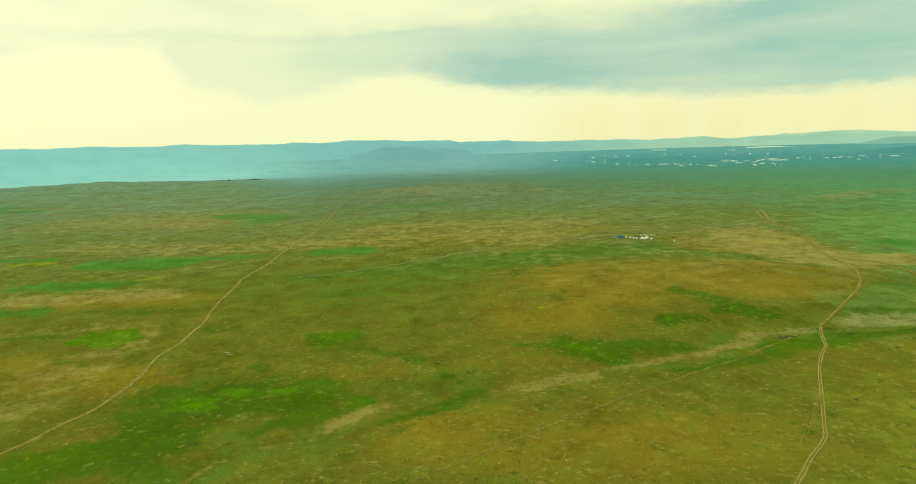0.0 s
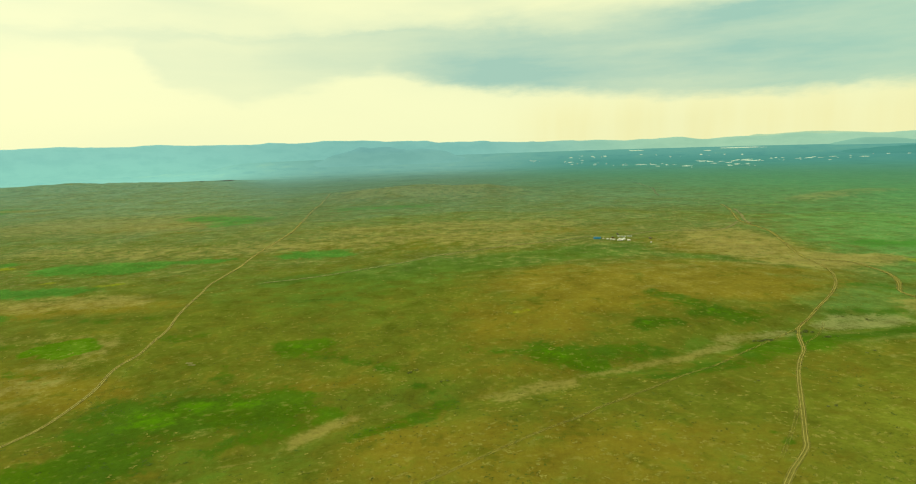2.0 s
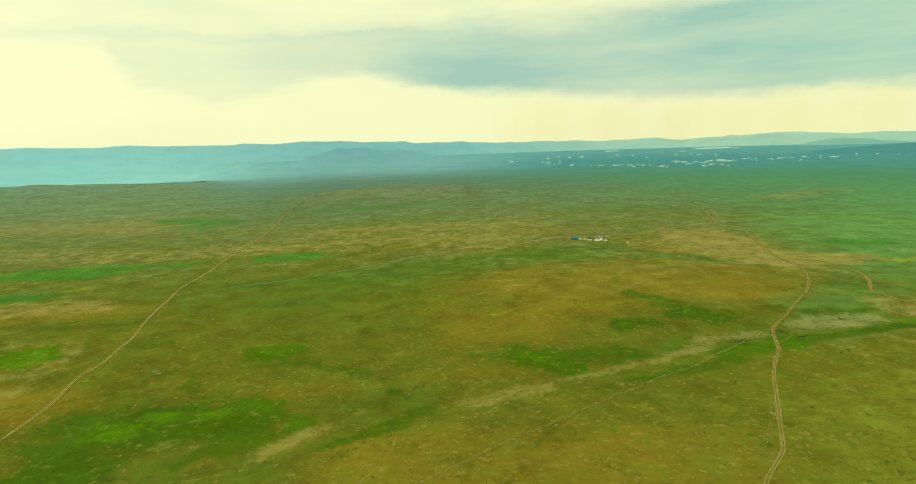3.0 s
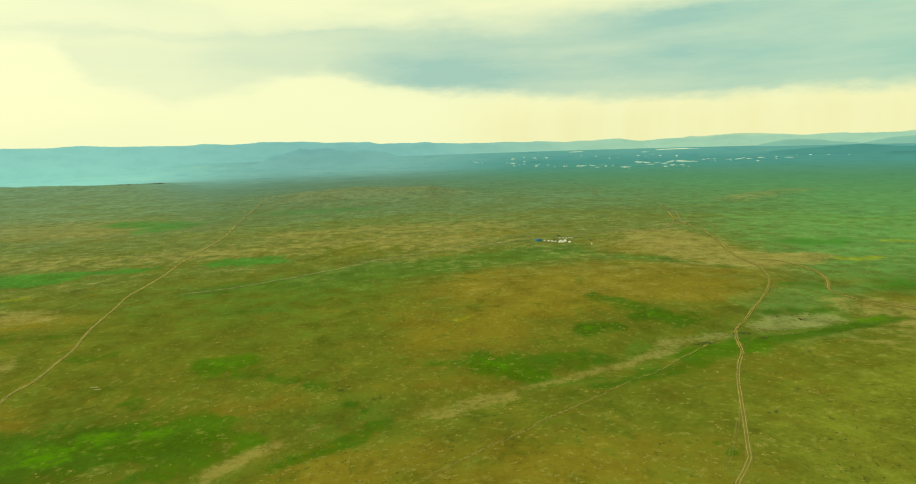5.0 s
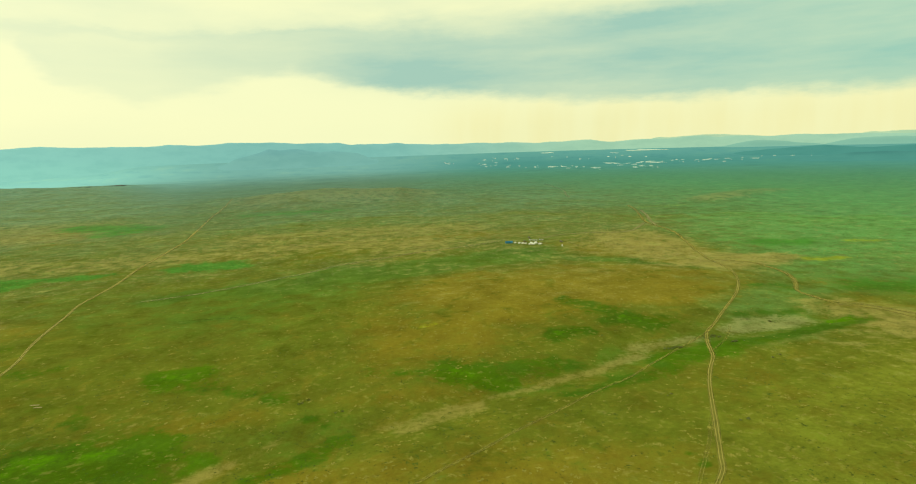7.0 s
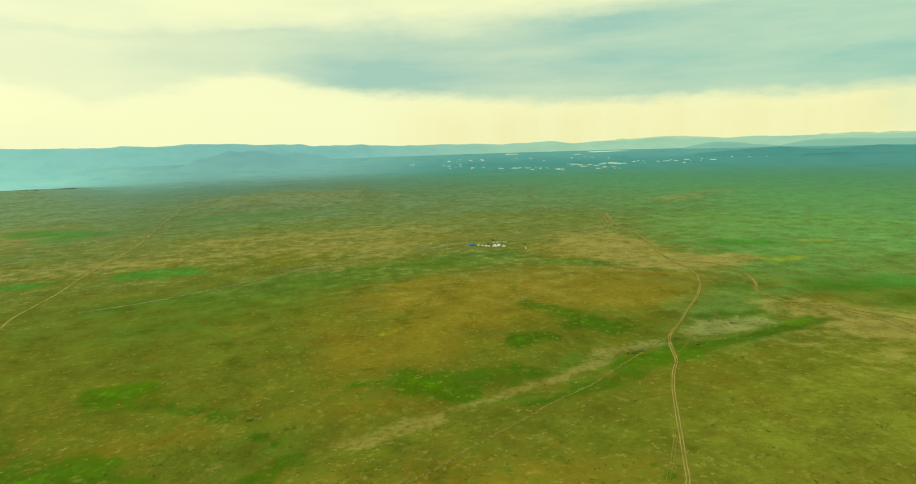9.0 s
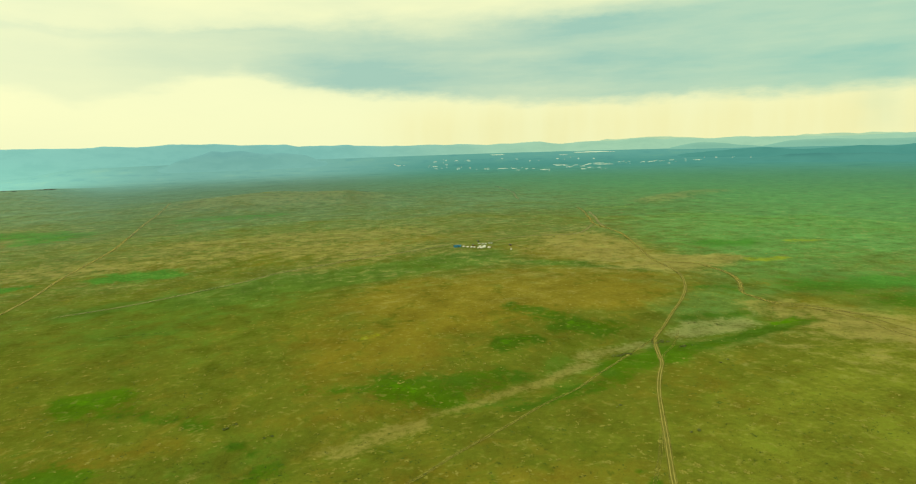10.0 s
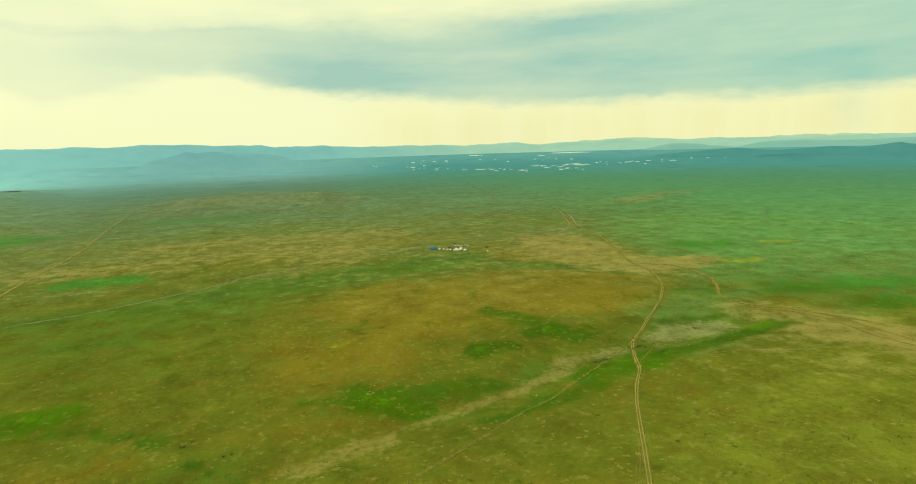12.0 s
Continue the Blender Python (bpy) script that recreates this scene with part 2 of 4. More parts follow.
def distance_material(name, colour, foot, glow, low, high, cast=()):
    """Far land with haze put into its tint and emission, over a dull surface."""
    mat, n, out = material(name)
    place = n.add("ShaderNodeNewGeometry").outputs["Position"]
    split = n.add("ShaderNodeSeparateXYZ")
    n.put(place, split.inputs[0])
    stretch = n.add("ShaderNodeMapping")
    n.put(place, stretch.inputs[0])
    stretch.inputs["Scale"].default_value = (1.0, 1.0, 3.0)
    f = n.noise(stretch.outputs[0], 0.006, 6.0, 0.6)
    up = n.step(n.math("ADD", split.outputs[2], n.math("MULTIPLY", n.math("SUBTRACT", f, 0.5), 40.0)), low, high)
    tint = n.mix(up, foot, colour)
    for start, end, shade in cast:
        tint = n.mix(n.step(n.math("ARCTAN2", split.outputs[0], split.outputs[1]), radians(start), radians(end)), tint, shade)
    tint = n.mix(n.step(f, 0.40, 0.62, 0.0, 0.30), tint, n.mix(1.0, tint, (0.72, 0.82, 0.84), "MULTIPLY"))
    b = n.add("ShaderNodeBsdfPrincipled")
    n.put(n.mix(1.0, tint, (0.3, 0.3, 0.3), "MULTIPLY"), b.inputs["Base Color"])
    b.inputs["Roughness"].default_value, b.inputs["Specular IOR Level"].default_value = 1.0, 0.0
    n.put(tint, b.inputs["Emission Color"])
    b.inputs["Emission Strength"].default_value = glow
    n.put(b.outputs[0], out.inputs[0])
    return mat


M_GROUND = ground_material()
M_RUT = earth_material("rut_earth", (0.425, 0.368, 0.085), 0.76)
M_VERGE = earth_material("verge_earth", (0.305, 0.276, 0.055), 0.60)
# rut earth of the far tracks, distance haze mixed into its colour
M_HAZED_RUT = earth_material("hazed_rut_earth", (0.350, 0.335, 0.130), 0.66)
M_FELT = plain_material("white_canvas", (0.85, 0.84, 0.78), 0.85, 0.10, 1.5)
M_WOOD = plain_material("painted_wood", (0.30, 0.10, 0.04), 0.6, 0.3, 4.0)
M_BLUE = plain_material("blue_sheet", (0.05, 0.32, 0.62), 0.45, 0.2, 2.0)
M_DARK = plain_material("dark_iron", (0.05, 0.05, 0.05), 0.5, 0.3, 6.0, 0.6)
M_HOOD = plain_material("dark_canvas", (0.21, 0.22, 0.16), 0.9, 0.3, 2.0)
M_ROPE = plain_material("rope", (0.30, 0.24, 0.15), 0.9)
M_PAINT = plain_material("white_car_paint", (0.78, 0.78, 0.74), 0.25, 0.06, 1.0, 0.0, 0.5)
M_GLASS = plain_material("dark_glass", (0.02, 0.025, 0.03), 0.08, 0.1, 1.0, 0.0, 0.6)
M_RUBBER = plain_material("rubber", (0.02, 0.02, 0.02), 0.9)
M_STONE = plain_material("dark_stone", (0.11, 0.10, 0.08), 0.9, 0.4, 0.8)
M_PALESTONE = plain_material("weathered_timber", (0.40, 0.34, 0.14), 0.9, 0.3, 1.0)

# ---- the lie of the land ----


def lattice(x, y, seed):
    """Smooth value noise in numpy, 0 to 1."""
    xi, yi = np.floor(x), np.floor(y)
    fx, fy = x - xi, y - yi
    fx, fy = fx * fx * (3 - 2 * fx), fy * fy * (3 - 2 * fy)

    def rnd(i, j):
        v = np.sin(i * 127.1 + j * 311.7 + seed * 74.7) * 43758.5453
        return v - np.floor(v)

    low = rnd(xi, yi) * (1 - fx) + rnd(xi + 1, yi) * fx
    high = rnd(xi, yi + 1) * (1 - fx) + rnd(xi + 1, yi + 1) * fx
    return low * (1 - fy) + high * fy


def fbm(x, y, size, seed, octaves=4):
    out, weight, norm = 0.0, 1.0, 0.0
    for k in range(octaves):
        s = 2.0 ** k / size
        out, norm = out + weight * lattice(x * s + 17.3 * k, y * s - 9.1 * k, seed + k), norm + weight
        weight *= 0.5
    return out / norm - 0.5


def smooth(v, a, b):
    t = np.clip((v - a) / (b - a), 0, 1)
    return t * t * (3 - 2 * t)


def bump_at(x, y, cx, cy, rx, ry, turn=0.0, power=2.0):
    c, s = math.cos(radians(turn)), math.sin(radians(turn))
    u, v = ((x - cx) * c + (y - cy) * s) / rx, (-(x - cx) * s + (y - cy) * c) / ry
    return np.exp(-((u * u + v * v) ** (power / 2)))


def along(points, every=6.0):
    """A smooth line through points of the plan (Catmull-Rom), in even steps."""
    p = np.array(points, float)
    p = np.vstack([2 * p[0] - p[1], p, 2 * p[-1] - p[-2]])
    out = []
    for i in range(1, len(p) - 2):
        a, b, c, d = p[i - 1:i + 3]
        count = max(2, int(np.linalg.norm(c - b) / every))
        for t in np.arange(count) / count:
            out.append(0.5 * (2 * b + (c - a) * t + (2 * a - 5 * b + 4 * c - d) * t * t + (3 * b - a - 3 * c + d) * t ** 3))
    out.append(p[-2])
    return np.array(out)


def near_line(x, y, line, width):
    """1 on the line, falling to 0 at about two widths from it."""
    out = np.zeros_like(x)
    widths = np.broadcast_to(width, (len(line),))
    for (px, py), w in zip(line, widths):
        m = (np.abs(x - px) < 3.2 * w) & (np.abs(y - py) < 3.2 * w)
        if m.any():
            out[m] = np.maximum(out[m], np.exp(-((x[m] - px) ** 2 + (y[m] - py) ** 2) / (w * w)))
    return out


WASH = along([(-162, 308), (-147, 337), (-127, 352), (-90, 366), (-74, 389), (-60, 405), (-15, 424), (38, 429), (94, 444), (144, 464), (186, 477), (232, 503), (281, 527), (329, 536), (376, 549), (436, 555), (476, 557)], 6.0)


def height(x, y):
    r, az = np.hypot(x, y), np.degrees(np.arctan2(x, y))
    z = 2.6 * fbm(x, y, 500.0, 3) + 0.6 * fbm(x, y, 72.0, 8, 2)
    # the flat-topped brown rise, the low western meadow, the south-eastern terrace and the dry wash
    z = z + 8.0 * bump_at(x, y, 235, 715, 270, 130, 8, 3.0) - 3.5 * bump_at(x, y, -110, 480, 160, 90, 10)
    z = z + 4.5 * smooth((x + 180) * 0.392 - (y - 283) * 0.92, 20, 150) * smooth(r, 900, 500)
    z = z - 4.5 * near_line(x, y, WASH, 30.0)
    z = z + 30.0 * bump_at(x, y, -30, 2110, 360, 180, -4) * (1 + 0.7 * fbm(x, y, 180, 21)) + 11.0 * bump_at(x, y, 144, 2030, 108, 72, 15)
    z = z + 11.0 * bump_at(x, y, 1116, 1596, 204, 84, 25)
    # the western ridge, with lower land behind it
    crest = 3420 + 70 * np.sin(az * 0.31)
    west = smooth(az, -16.5, -21.0)
    top = np.interp(az, [-60, -36, -33, -27, -22, -18.5, -16.5, -14], [50, 38, 34, 27, 22, 18, 6, 0])
    ridge = np.where(r < crest, np.exp(-((r - crest) / 570.0) ** 2), np.exp(-((r - crest) / 150.0) ** 2))
    z = z + ridge * top * (1 + 0.9 * fbm(x, y, 330.0, 31) + 0.35 * fbm(x, y, 72.0, 33)) - smooth(az, -15.0, -30.0) * smooth(r, crest, crest + 450) * 26.0
    z = z + smooth(az, -18, -23) * 12.0 * bump_at(x, y, -1740, 2820, 290, 130, 30)
    # the ground curves up towards the rim to fit the camera's view
    return z + 9.5e-5 * np.maximum(r - 3850.0, 0.0) ** 2 * (1 - 0.5 * west)


# patches of the plan, each a broad stroke: from x, y to x, y, half width, weight
TURF_WEST = [
    (-596, 974, -481, 963, 50, 1), (-485, 994, -344, 1013, 22, 0.8), (-602, 812, -475, 823, 26, 1), (-577, 680, -498, 679, 20, 0.9), (-456, 588, -379, 589, 9, 0.6), (-231, 1028, -167, 1016, 36, 1),
    (-1680, 2054, -1440, 2011, 97, 1), (-615, 1629, -501, 1569, 72, 0.7), (-238, 1722, -36, 1735, 59, 0.5), (-807, 1043, -707, 1032, 21, 0.7), (-451, 675, -301, 656, 9, 0.5), (-356, 515, -329, 506, 11, 0.6),
    (-264, 599, -232, 592, 10, 0.6), (-490, 1494, -449, 1551, 66, 0.7),
]
TURF_VALLEY = [
    (-129, 548, -110, 546, 22, 1), (-101, 527, -25, 495, 10, 0.62), (-213, 408, -132, 428, 40, 1.0), (-262, 318, -204, 360, 33, 0.95), (-140, 369, -90, 410, 10, 0.6), (-100, 427, -78, 427, 13, 0.7), (-9, 447, 3, 447, 7, 0.8),
    (-59, 366, 11, 409, 12, 0.7), (-62, 502, -26, 491, 4, 0.7), (-28, 398, 16, 420, 8, 0.6), (-208, 321, -198, 324, 3, 0.8), (-187, 511, -164, 470, 4, 0.5), (42, 522, 79, 508, 8, 0.55),
]
TURF_EAST = [
    (99, 501, 130, 485, 23, 1), (133, 500, 192, 506, 14, 0.62), (133, 475, 179, 472, 6, 0.6), (203, 558, 228, 565, 15, 1), (245, 646, 281, 618, 16, 0.75), (275, 592, 318, 579, 20, 0.85), (180, 450, 259, 476, 13, 0.7),
    (265, 492, 340, 503, 18, 0.9), (345, 506, 415, 522, 13, 1), (415, 524, 496, 546, 14, 1), (398, 581, 473, 593, 11, 0.55), (197, 331, 201, 330, 5, 0.9), (484, 662, 510, 652, 17, 0.6), (597, 636, 753, 604, 38, 0.75),
    (644, 560, 687, 509, 35, 0.75), (679, 925, 728, 907, 39, 0.7),
]
FRESH = [(-361, 574, -329, 574, 21, 1.35), (472, 553, 493, 551, 10, 0.62), (-197, 412, -150, 432, 30, 0.49), (284, 590, 311, 582, 10, 0.5), (207, 561, 224, 565, 9, 0.5), (104, 497, 122, 489, 13, 0.5), (-125, 547, -112, 546, 12, 0.42), (-480, 1500, -455, 1540, 34, 0.5)]
BARE = [
    (-160, 312, -145, 336, 4, 0.75), (-142, 343, -130, 351, 2, 0.5), (-127, 352, -89, 365, 3, 0.7), (-88, 378, -54, 408, 9, 0.95), (-58, 410, -27, 431, 4, 0.6), (29, 432, 70, 434, 6, 0.7), (71, 441, 104, 449, 7, 0.85),
    (47, 426, 103, 442, 7, 0.7), (115, 456, 159, 469, 4, 0.75), (159, 469, 217, 492, 7, 0.8), (192, 480, 255, 508, 9, 0.85), (258, 524, 319, 534, 10, 0.8), (365, 546, 445, 554, 15, 0.95), (393, 564, 426, 566, 10, 0.8),
    (477, 589, 472, 572, 3, 0.6), (-157, 387, -147, 391, 5, 0.5),
]
FAR_BARE = [(85, 1006, 188, 1046, 9, 0.9), (37, 982, 85, 1006, 7, 0.6), (-1500, 2040, -1330, 2040, 60, 0.7), (575, 1182, 625, 1182, 26, 0.5)]
SWALE = [(-81, 849, 26, 888, 44, 0.6), (26, 888, 165, 922, 52, 0.8), (166, 930, 322, 962, 54, 0.85), (319, 944, 396, 840, 26, 0.8), (391, 830, 475, 765, 15, 0.75), (-210, 819, -62, 884, 22, 0.65), (-156, 712, -83, 714, 6, 0.5)]
DRY_LAND = [
    (150, 748, 440, 745, 96, -0.50), (60, 680, 330, 690, 70, -0.24), (126, 624, 286, 666, 31, -0.18), (374, 963, 517, 911, 76, -0.5), (272, 682, 401, 647, 33, -0.35), (-390, 484, -266, 463, 39, -0.4), (-526, 724, -330, 724, 42, -0.4), (-110, 465, -43, 459, 20, -0.25),
    (560, 576, 556, 490, 22, -0.35), (21, 619, 104, 566, 40, -0.2), (-20, 345, 170, 322, 46, -0.30), (20, 472, 95, 458, 20, -0.25), (60, 560, 330, 600, 60, -0.2), (-207, 332, -165, 347, 6, -0.35),
]
WET = [(392, 574, 485, 602, 34, 0.27), (300, 498, 420, 515, 24, 0.26), (540, 640, 640, 600, 40, 0.34), (560, 700, 700, 690, 50, 0.25), (420, 610, 560, 640, 46, 0.36), (580, 540, 700, 560, 50, 0.3)]
FAR_DRY = [(-980, 1530, -620, 1530, 150, -0.32), (-650, 1430, -410, 1430, 120, -0.22), (-320, 1270, 20, 1270, 100, -0.24), (-560, 1080, -220, 1080, 90, -0.2), (-210, 1990, 190, 1975, 150, -0.4), (180, 1180, 330, 1180, 60, -0.3), (960, 1530, 1260, 1660, 60, -0.6)]
KHAKI_LAND = [
    (510, 800, 510, 1060, 80, 0.55), (530, 796, 614, 796, 34, 0.7), (400, 490, 520, 430, 80, 0.22), (515, 570, 555, 470, 55, 0.5), (-720, 1130, 120, 1130, 80, 0.3), (-980, 1600, -660, 1600, 190, 0.45),
    (-160, 1300, 240, 1300, 70, 0.35), (-220, 2090, 180, 2070, 150, 0.42), (960, 1530, 1260, 1660, 60, 0.5), (-331, 420, -331, 540, 55, 0.35), (-580, 740, -380, 740, 40, 0.45), (-470, 590, -310, 590, 30, 0.25),
]
BLOOM = [(-763, 997, -687, 994, 16, 0.8), (-560, 868, -530, 868, 9, 0.7), (-465, 848, -440, 848, 9, 0.7), (650, 790, 700, 780, 16, 0.75), (800, 880, 860, 865, 20, 0.6), (98, 615, 106, 615, 7, 0.65), (700, 1450, 850, 1440, 40, 0.42)]


def strokes(x, y, rows, power=2.5, most=True):
    """Broad strokes of the plan: the strongest at each place, or their sum."""
    out = np.zeros_like(x)
    for ax, ay, bx, by, half, weight in rows:
        m = (x > min(ax, bx) - 2.6 * half) & (x < max(ax, bx) + 2.6 * half) & (y > min(ay, by) - 2.6 * half) & (y < max(ay, by) + 2.6 * half)
        if not m.any():
            continue
        dx, dy = bx - ax, by - ay
        f = np.clip(((x[m] - ax) * dx + (y[m] - ay) * dy) / max(1e-6, dx * dx + dy * dy), 0, 1)
        v = weight * np.exp(-(np.hypot(x[m] - ax - f * dx, y[m] - ay - f * dy) / half) ** power)
        out[m] = np.maximum(out[m], v) if most else out[m] + v
    return out


def cover(x, y):
    """What grows or lies bare at each place of the plan, plus painted haze."""
    r, az = np.hypot(x, y), np.degrees(np.arctan2(x, y))
    wx = x + 52 * fbm(x, y, 200.0, 41, 5) + 20 * fbm(x, y, 40.0, 43, 3)
    wy = y + 52 * fbm(x, y, 200.0, 47, 5) + 20 * fbm(x, y, 40.0, 49, 3)
    vx, vy = x + 44 * fbm(x, y, 60.0, 101, 5) + 16 * fbm(x, y, 14.0, 103, 3), y + 44 * fbm(x, y, 60.0, 105, 5) + 18 * fbm(x, y, 14.0, 107, 3)
    moist = 0.02 + 0.24 * bump_at(x, y, -170, 770, 250, 140, 10) + 0.35 * fbm(x, y, 360.0, 51) + smooth(az, 22, 40) * smooth(r, 600, 1080) * 0.22 + smooth(r, 840, 1800) * 0.18
    moist = moist + strokes(0.5 * (x + wx), 0.5 * (y + wy), DRY_LAND, 4.0, False) + strokes(wx, wy, FAR_DRY, 4.0, False)
    moist = moist + strokes(vx, vy, SWALE, 3.0) + 0.25 * near_line(wx, wy, WASH, 34.0)
    bare = strokes(x + 12 * fbm(x, y, 30, 5), y + 12 * fbm(x, y, 30, 6), BARE + FAR_BARE, 2.0)
    # painted haze, growing with distance and broken up by noise
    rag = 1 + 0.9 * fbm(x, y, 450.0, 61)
    far_haze = np.clip(smooth(r, 450, 2700) * rag + 0.25 * fbm(x, y, 190.0, 66) * smooth(r, 600, 1080), 0, 1)
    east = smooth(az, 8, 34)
    sedge_haze = np.clip((smooth(r, 1000, 3000) * east + 0.55 * smooth(az, 24, 40) * smooth(r, 600, 1200)) * rag, 0, 1)
    sedge_haze = np.maximum(sedge_haze, strokes(vx, vy, WET, 2.5))
    bloom = strokes(vx, vy, BLOOM, 2.0)
    turf = strokes(vx, vy, TURF_WEST + TURF_VALLEY + TURF_EAST, 2.5)
    fresh = strokes(vx, vy, FRESH, 3.0)
    khaki = 0.20 * smooth(az, -4, 14) * smooth(az, 36, 24) * smooth(r, 600, 800) * smooth(r, 1900, 1000) + 0.13 * smooth(r, 700, 1000) * smooth(r, 2500, 1700) * smooth(az, 16, 6)
    khaki = khaki + strokes(wx, wy, KHAKI_LAND, 3.0, False)
    pasture = smooth((wx + 180) * 0.392 - (wy - 283) * 0.92, 30, 110) * smooth(wx, 120, 330) * smooth(r, 1000, 700)
    return moist, bare, far_haze, sedge_haze, bloom, turf, fresh, khaki, pasture


def sheet(name, xs, ys, zs, columns, mat, closed=False):
    """A mesh of rings and columns of points, as one smooth sheet."""
    n, rings = columns, len(xs) // columns
    verts = np.stack([xs, ys, zs], 1)
    i = np.arange(rings - 1)[:, None] * n
    j = np.arange(n if closed else n - 1)[None, :]
    k = (j + 1) % n
    faces = np.stack([i + j, i + n + j, i + n + k, i + k], -1).reshape(-1, 4)
    mesh = bpy.data.meshes.new(name)
    mesh.from_pydata(verts.tolist(), [], faces.tolist())
    mesh.polygons.foreach_set("use_smooth", np.ones(len(faces), bool))
    mesh.materials.append(mat)
    mesh.update()
    return new(name, mesh)


def layer(mesh, name, values):
    a = mesh.attributes.new(name, "FLOAT", "POINT")
    a.data.foreach_set("value", np.asarray(values, np.float32))


def build_ground():
    az = np.radians(np.concatenate([np.arange(-56, 72, 0.30), np.arange(72, 304, 4.0)]))
    r = [0.05]
    while r[-1] < 4950:
        r.append(r[-1] + (min(40.0, 4.0 + max(0.0, r[-1] - 215) * 0.008) if r[-1] > 180 else 15.0))
    rr, aa = np.meshgrid(np.array(r), az, indexing="ij")
    x, y = (rr * np.sin(aa)).ravel(), (rr * np.cos(aa)).ravel()
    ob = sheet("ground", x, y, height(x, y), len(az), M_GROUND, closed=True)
    for name, values in zip(("moist", "bare", "far_haze", "sedge_haze", "bloom", "turf", "fresh", "khaki", "pasture"), cover(x, y)):
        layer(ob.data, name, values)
    return tagged(ob, "rolling grassland of dry brown and green grass", "ground", kind="structure")


ground = build_ground()


def lay(x, y, lift=0.0):
    """The ground's height at one place."""
    return float(height(np.array([float(x)]), np.array([float(y)]))[0]) + lift

# ---- the rim of the land ----


def rise_to(az, table):
    return np.interp(az, [a for a, _ in table], [b for _, b in table])


def ridge_line(name, label, table, far, deep, rough, seed, mat):
    """A range of hills along the horizon: foot, front slope, crest and back slope."""
    lo, hi = table[0][0], table[-1][0]
    az = np.arange(lo, hi + 0.01, 0.12)
    ends = smooth(az, lo, lo + 2.5) * smooth(az, hi, hi - 2.5)
    el = rise_to(az, table) + rough * (fbm(az, az * 0 + seed, 2.4, seed, 6) * 2) 
    crest = EYE + far * np.tan(np.radians(el))
    xs, ys, zs = [], [], []
    steps = [(-1.0, 0.0), (-0.8, 0.10), (-0.6, 0.27), (-0.42, 0.47), (-0.27, 0.70), (-0.13, 0.90), (0.0, 1.0), (0.25, 0.75), (0.6, 0.0)]
    for d, h in steps:
        fold = fbm(az * 1.0, az * 0 + d * 2.0, 1.3, seed + 5, 4) * 0.30 * (1 - abs(2 * h - 1))
        r = far + d * deep
        x, y = r * np.sin(np.radians(az)), r * np.cos(np.radians(az))
        base = height(x, y) - 3.0
        xs.append(x)
        ys.append(y)
        zs.append(base + (crest - base) * np.clip(h + fold, 0, 1) * ends)
    ob = sheet(name, np.concatenate(xs), np.concatenate(ys), np.concatenate(zs), len(az), mat)
    return tagged(ob, label, "hills", kind="structure")


# haze is put into the hills' tints, so they look pale and blue
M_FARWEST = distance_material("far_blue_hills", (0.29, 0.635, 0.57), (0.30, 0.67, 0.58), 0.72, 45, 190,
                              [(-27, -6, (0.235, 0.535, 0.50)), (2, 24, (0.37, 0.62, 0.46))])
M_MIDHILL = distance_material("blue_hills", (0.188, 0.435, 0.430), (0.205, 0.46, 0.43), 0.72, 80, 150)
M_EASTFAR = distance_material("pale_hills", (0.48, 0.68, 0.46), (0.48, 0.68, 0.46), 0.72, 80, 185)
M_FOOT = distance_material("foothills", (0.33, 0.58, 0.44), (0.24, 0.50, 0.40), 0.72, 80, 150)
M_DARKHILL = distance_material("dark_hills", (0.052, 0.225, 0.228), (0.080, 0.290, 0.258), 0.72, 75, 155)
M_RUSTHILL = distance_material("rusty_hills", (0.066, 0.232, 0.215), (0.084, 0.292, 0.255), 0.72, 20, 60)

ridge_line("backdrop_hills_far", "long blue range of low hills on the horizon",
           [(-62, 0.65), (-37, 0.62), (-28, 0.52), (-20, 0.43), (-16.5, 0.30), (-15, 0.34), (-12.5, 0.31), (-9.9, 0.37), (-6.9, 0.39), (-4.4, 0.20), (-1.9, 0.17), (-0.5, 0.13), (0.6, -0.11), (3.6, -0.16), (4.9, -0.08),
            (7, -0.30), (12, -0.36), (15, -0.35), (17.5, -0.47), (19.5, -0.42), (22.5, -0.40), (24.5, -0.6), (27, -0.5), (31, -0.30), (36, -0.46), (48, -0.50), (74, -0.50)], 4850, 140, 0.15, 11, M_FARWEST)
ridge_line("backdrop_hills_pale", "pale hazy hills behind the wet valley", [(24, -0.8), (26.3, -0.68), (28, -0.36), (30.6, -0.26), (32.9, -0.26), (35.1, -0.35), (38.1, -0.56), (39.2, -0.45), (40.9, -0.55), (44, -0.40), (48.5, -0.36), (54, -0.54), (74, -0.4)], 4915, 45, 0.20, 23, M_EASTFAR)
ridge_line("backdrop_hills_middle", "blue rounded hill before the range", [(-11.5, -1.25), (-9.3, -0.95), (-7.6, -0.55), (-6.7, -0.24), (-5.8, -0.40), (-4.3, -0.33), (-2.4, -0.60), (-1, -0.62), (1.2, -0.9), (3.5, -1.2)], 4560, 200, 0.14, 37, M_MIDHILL)
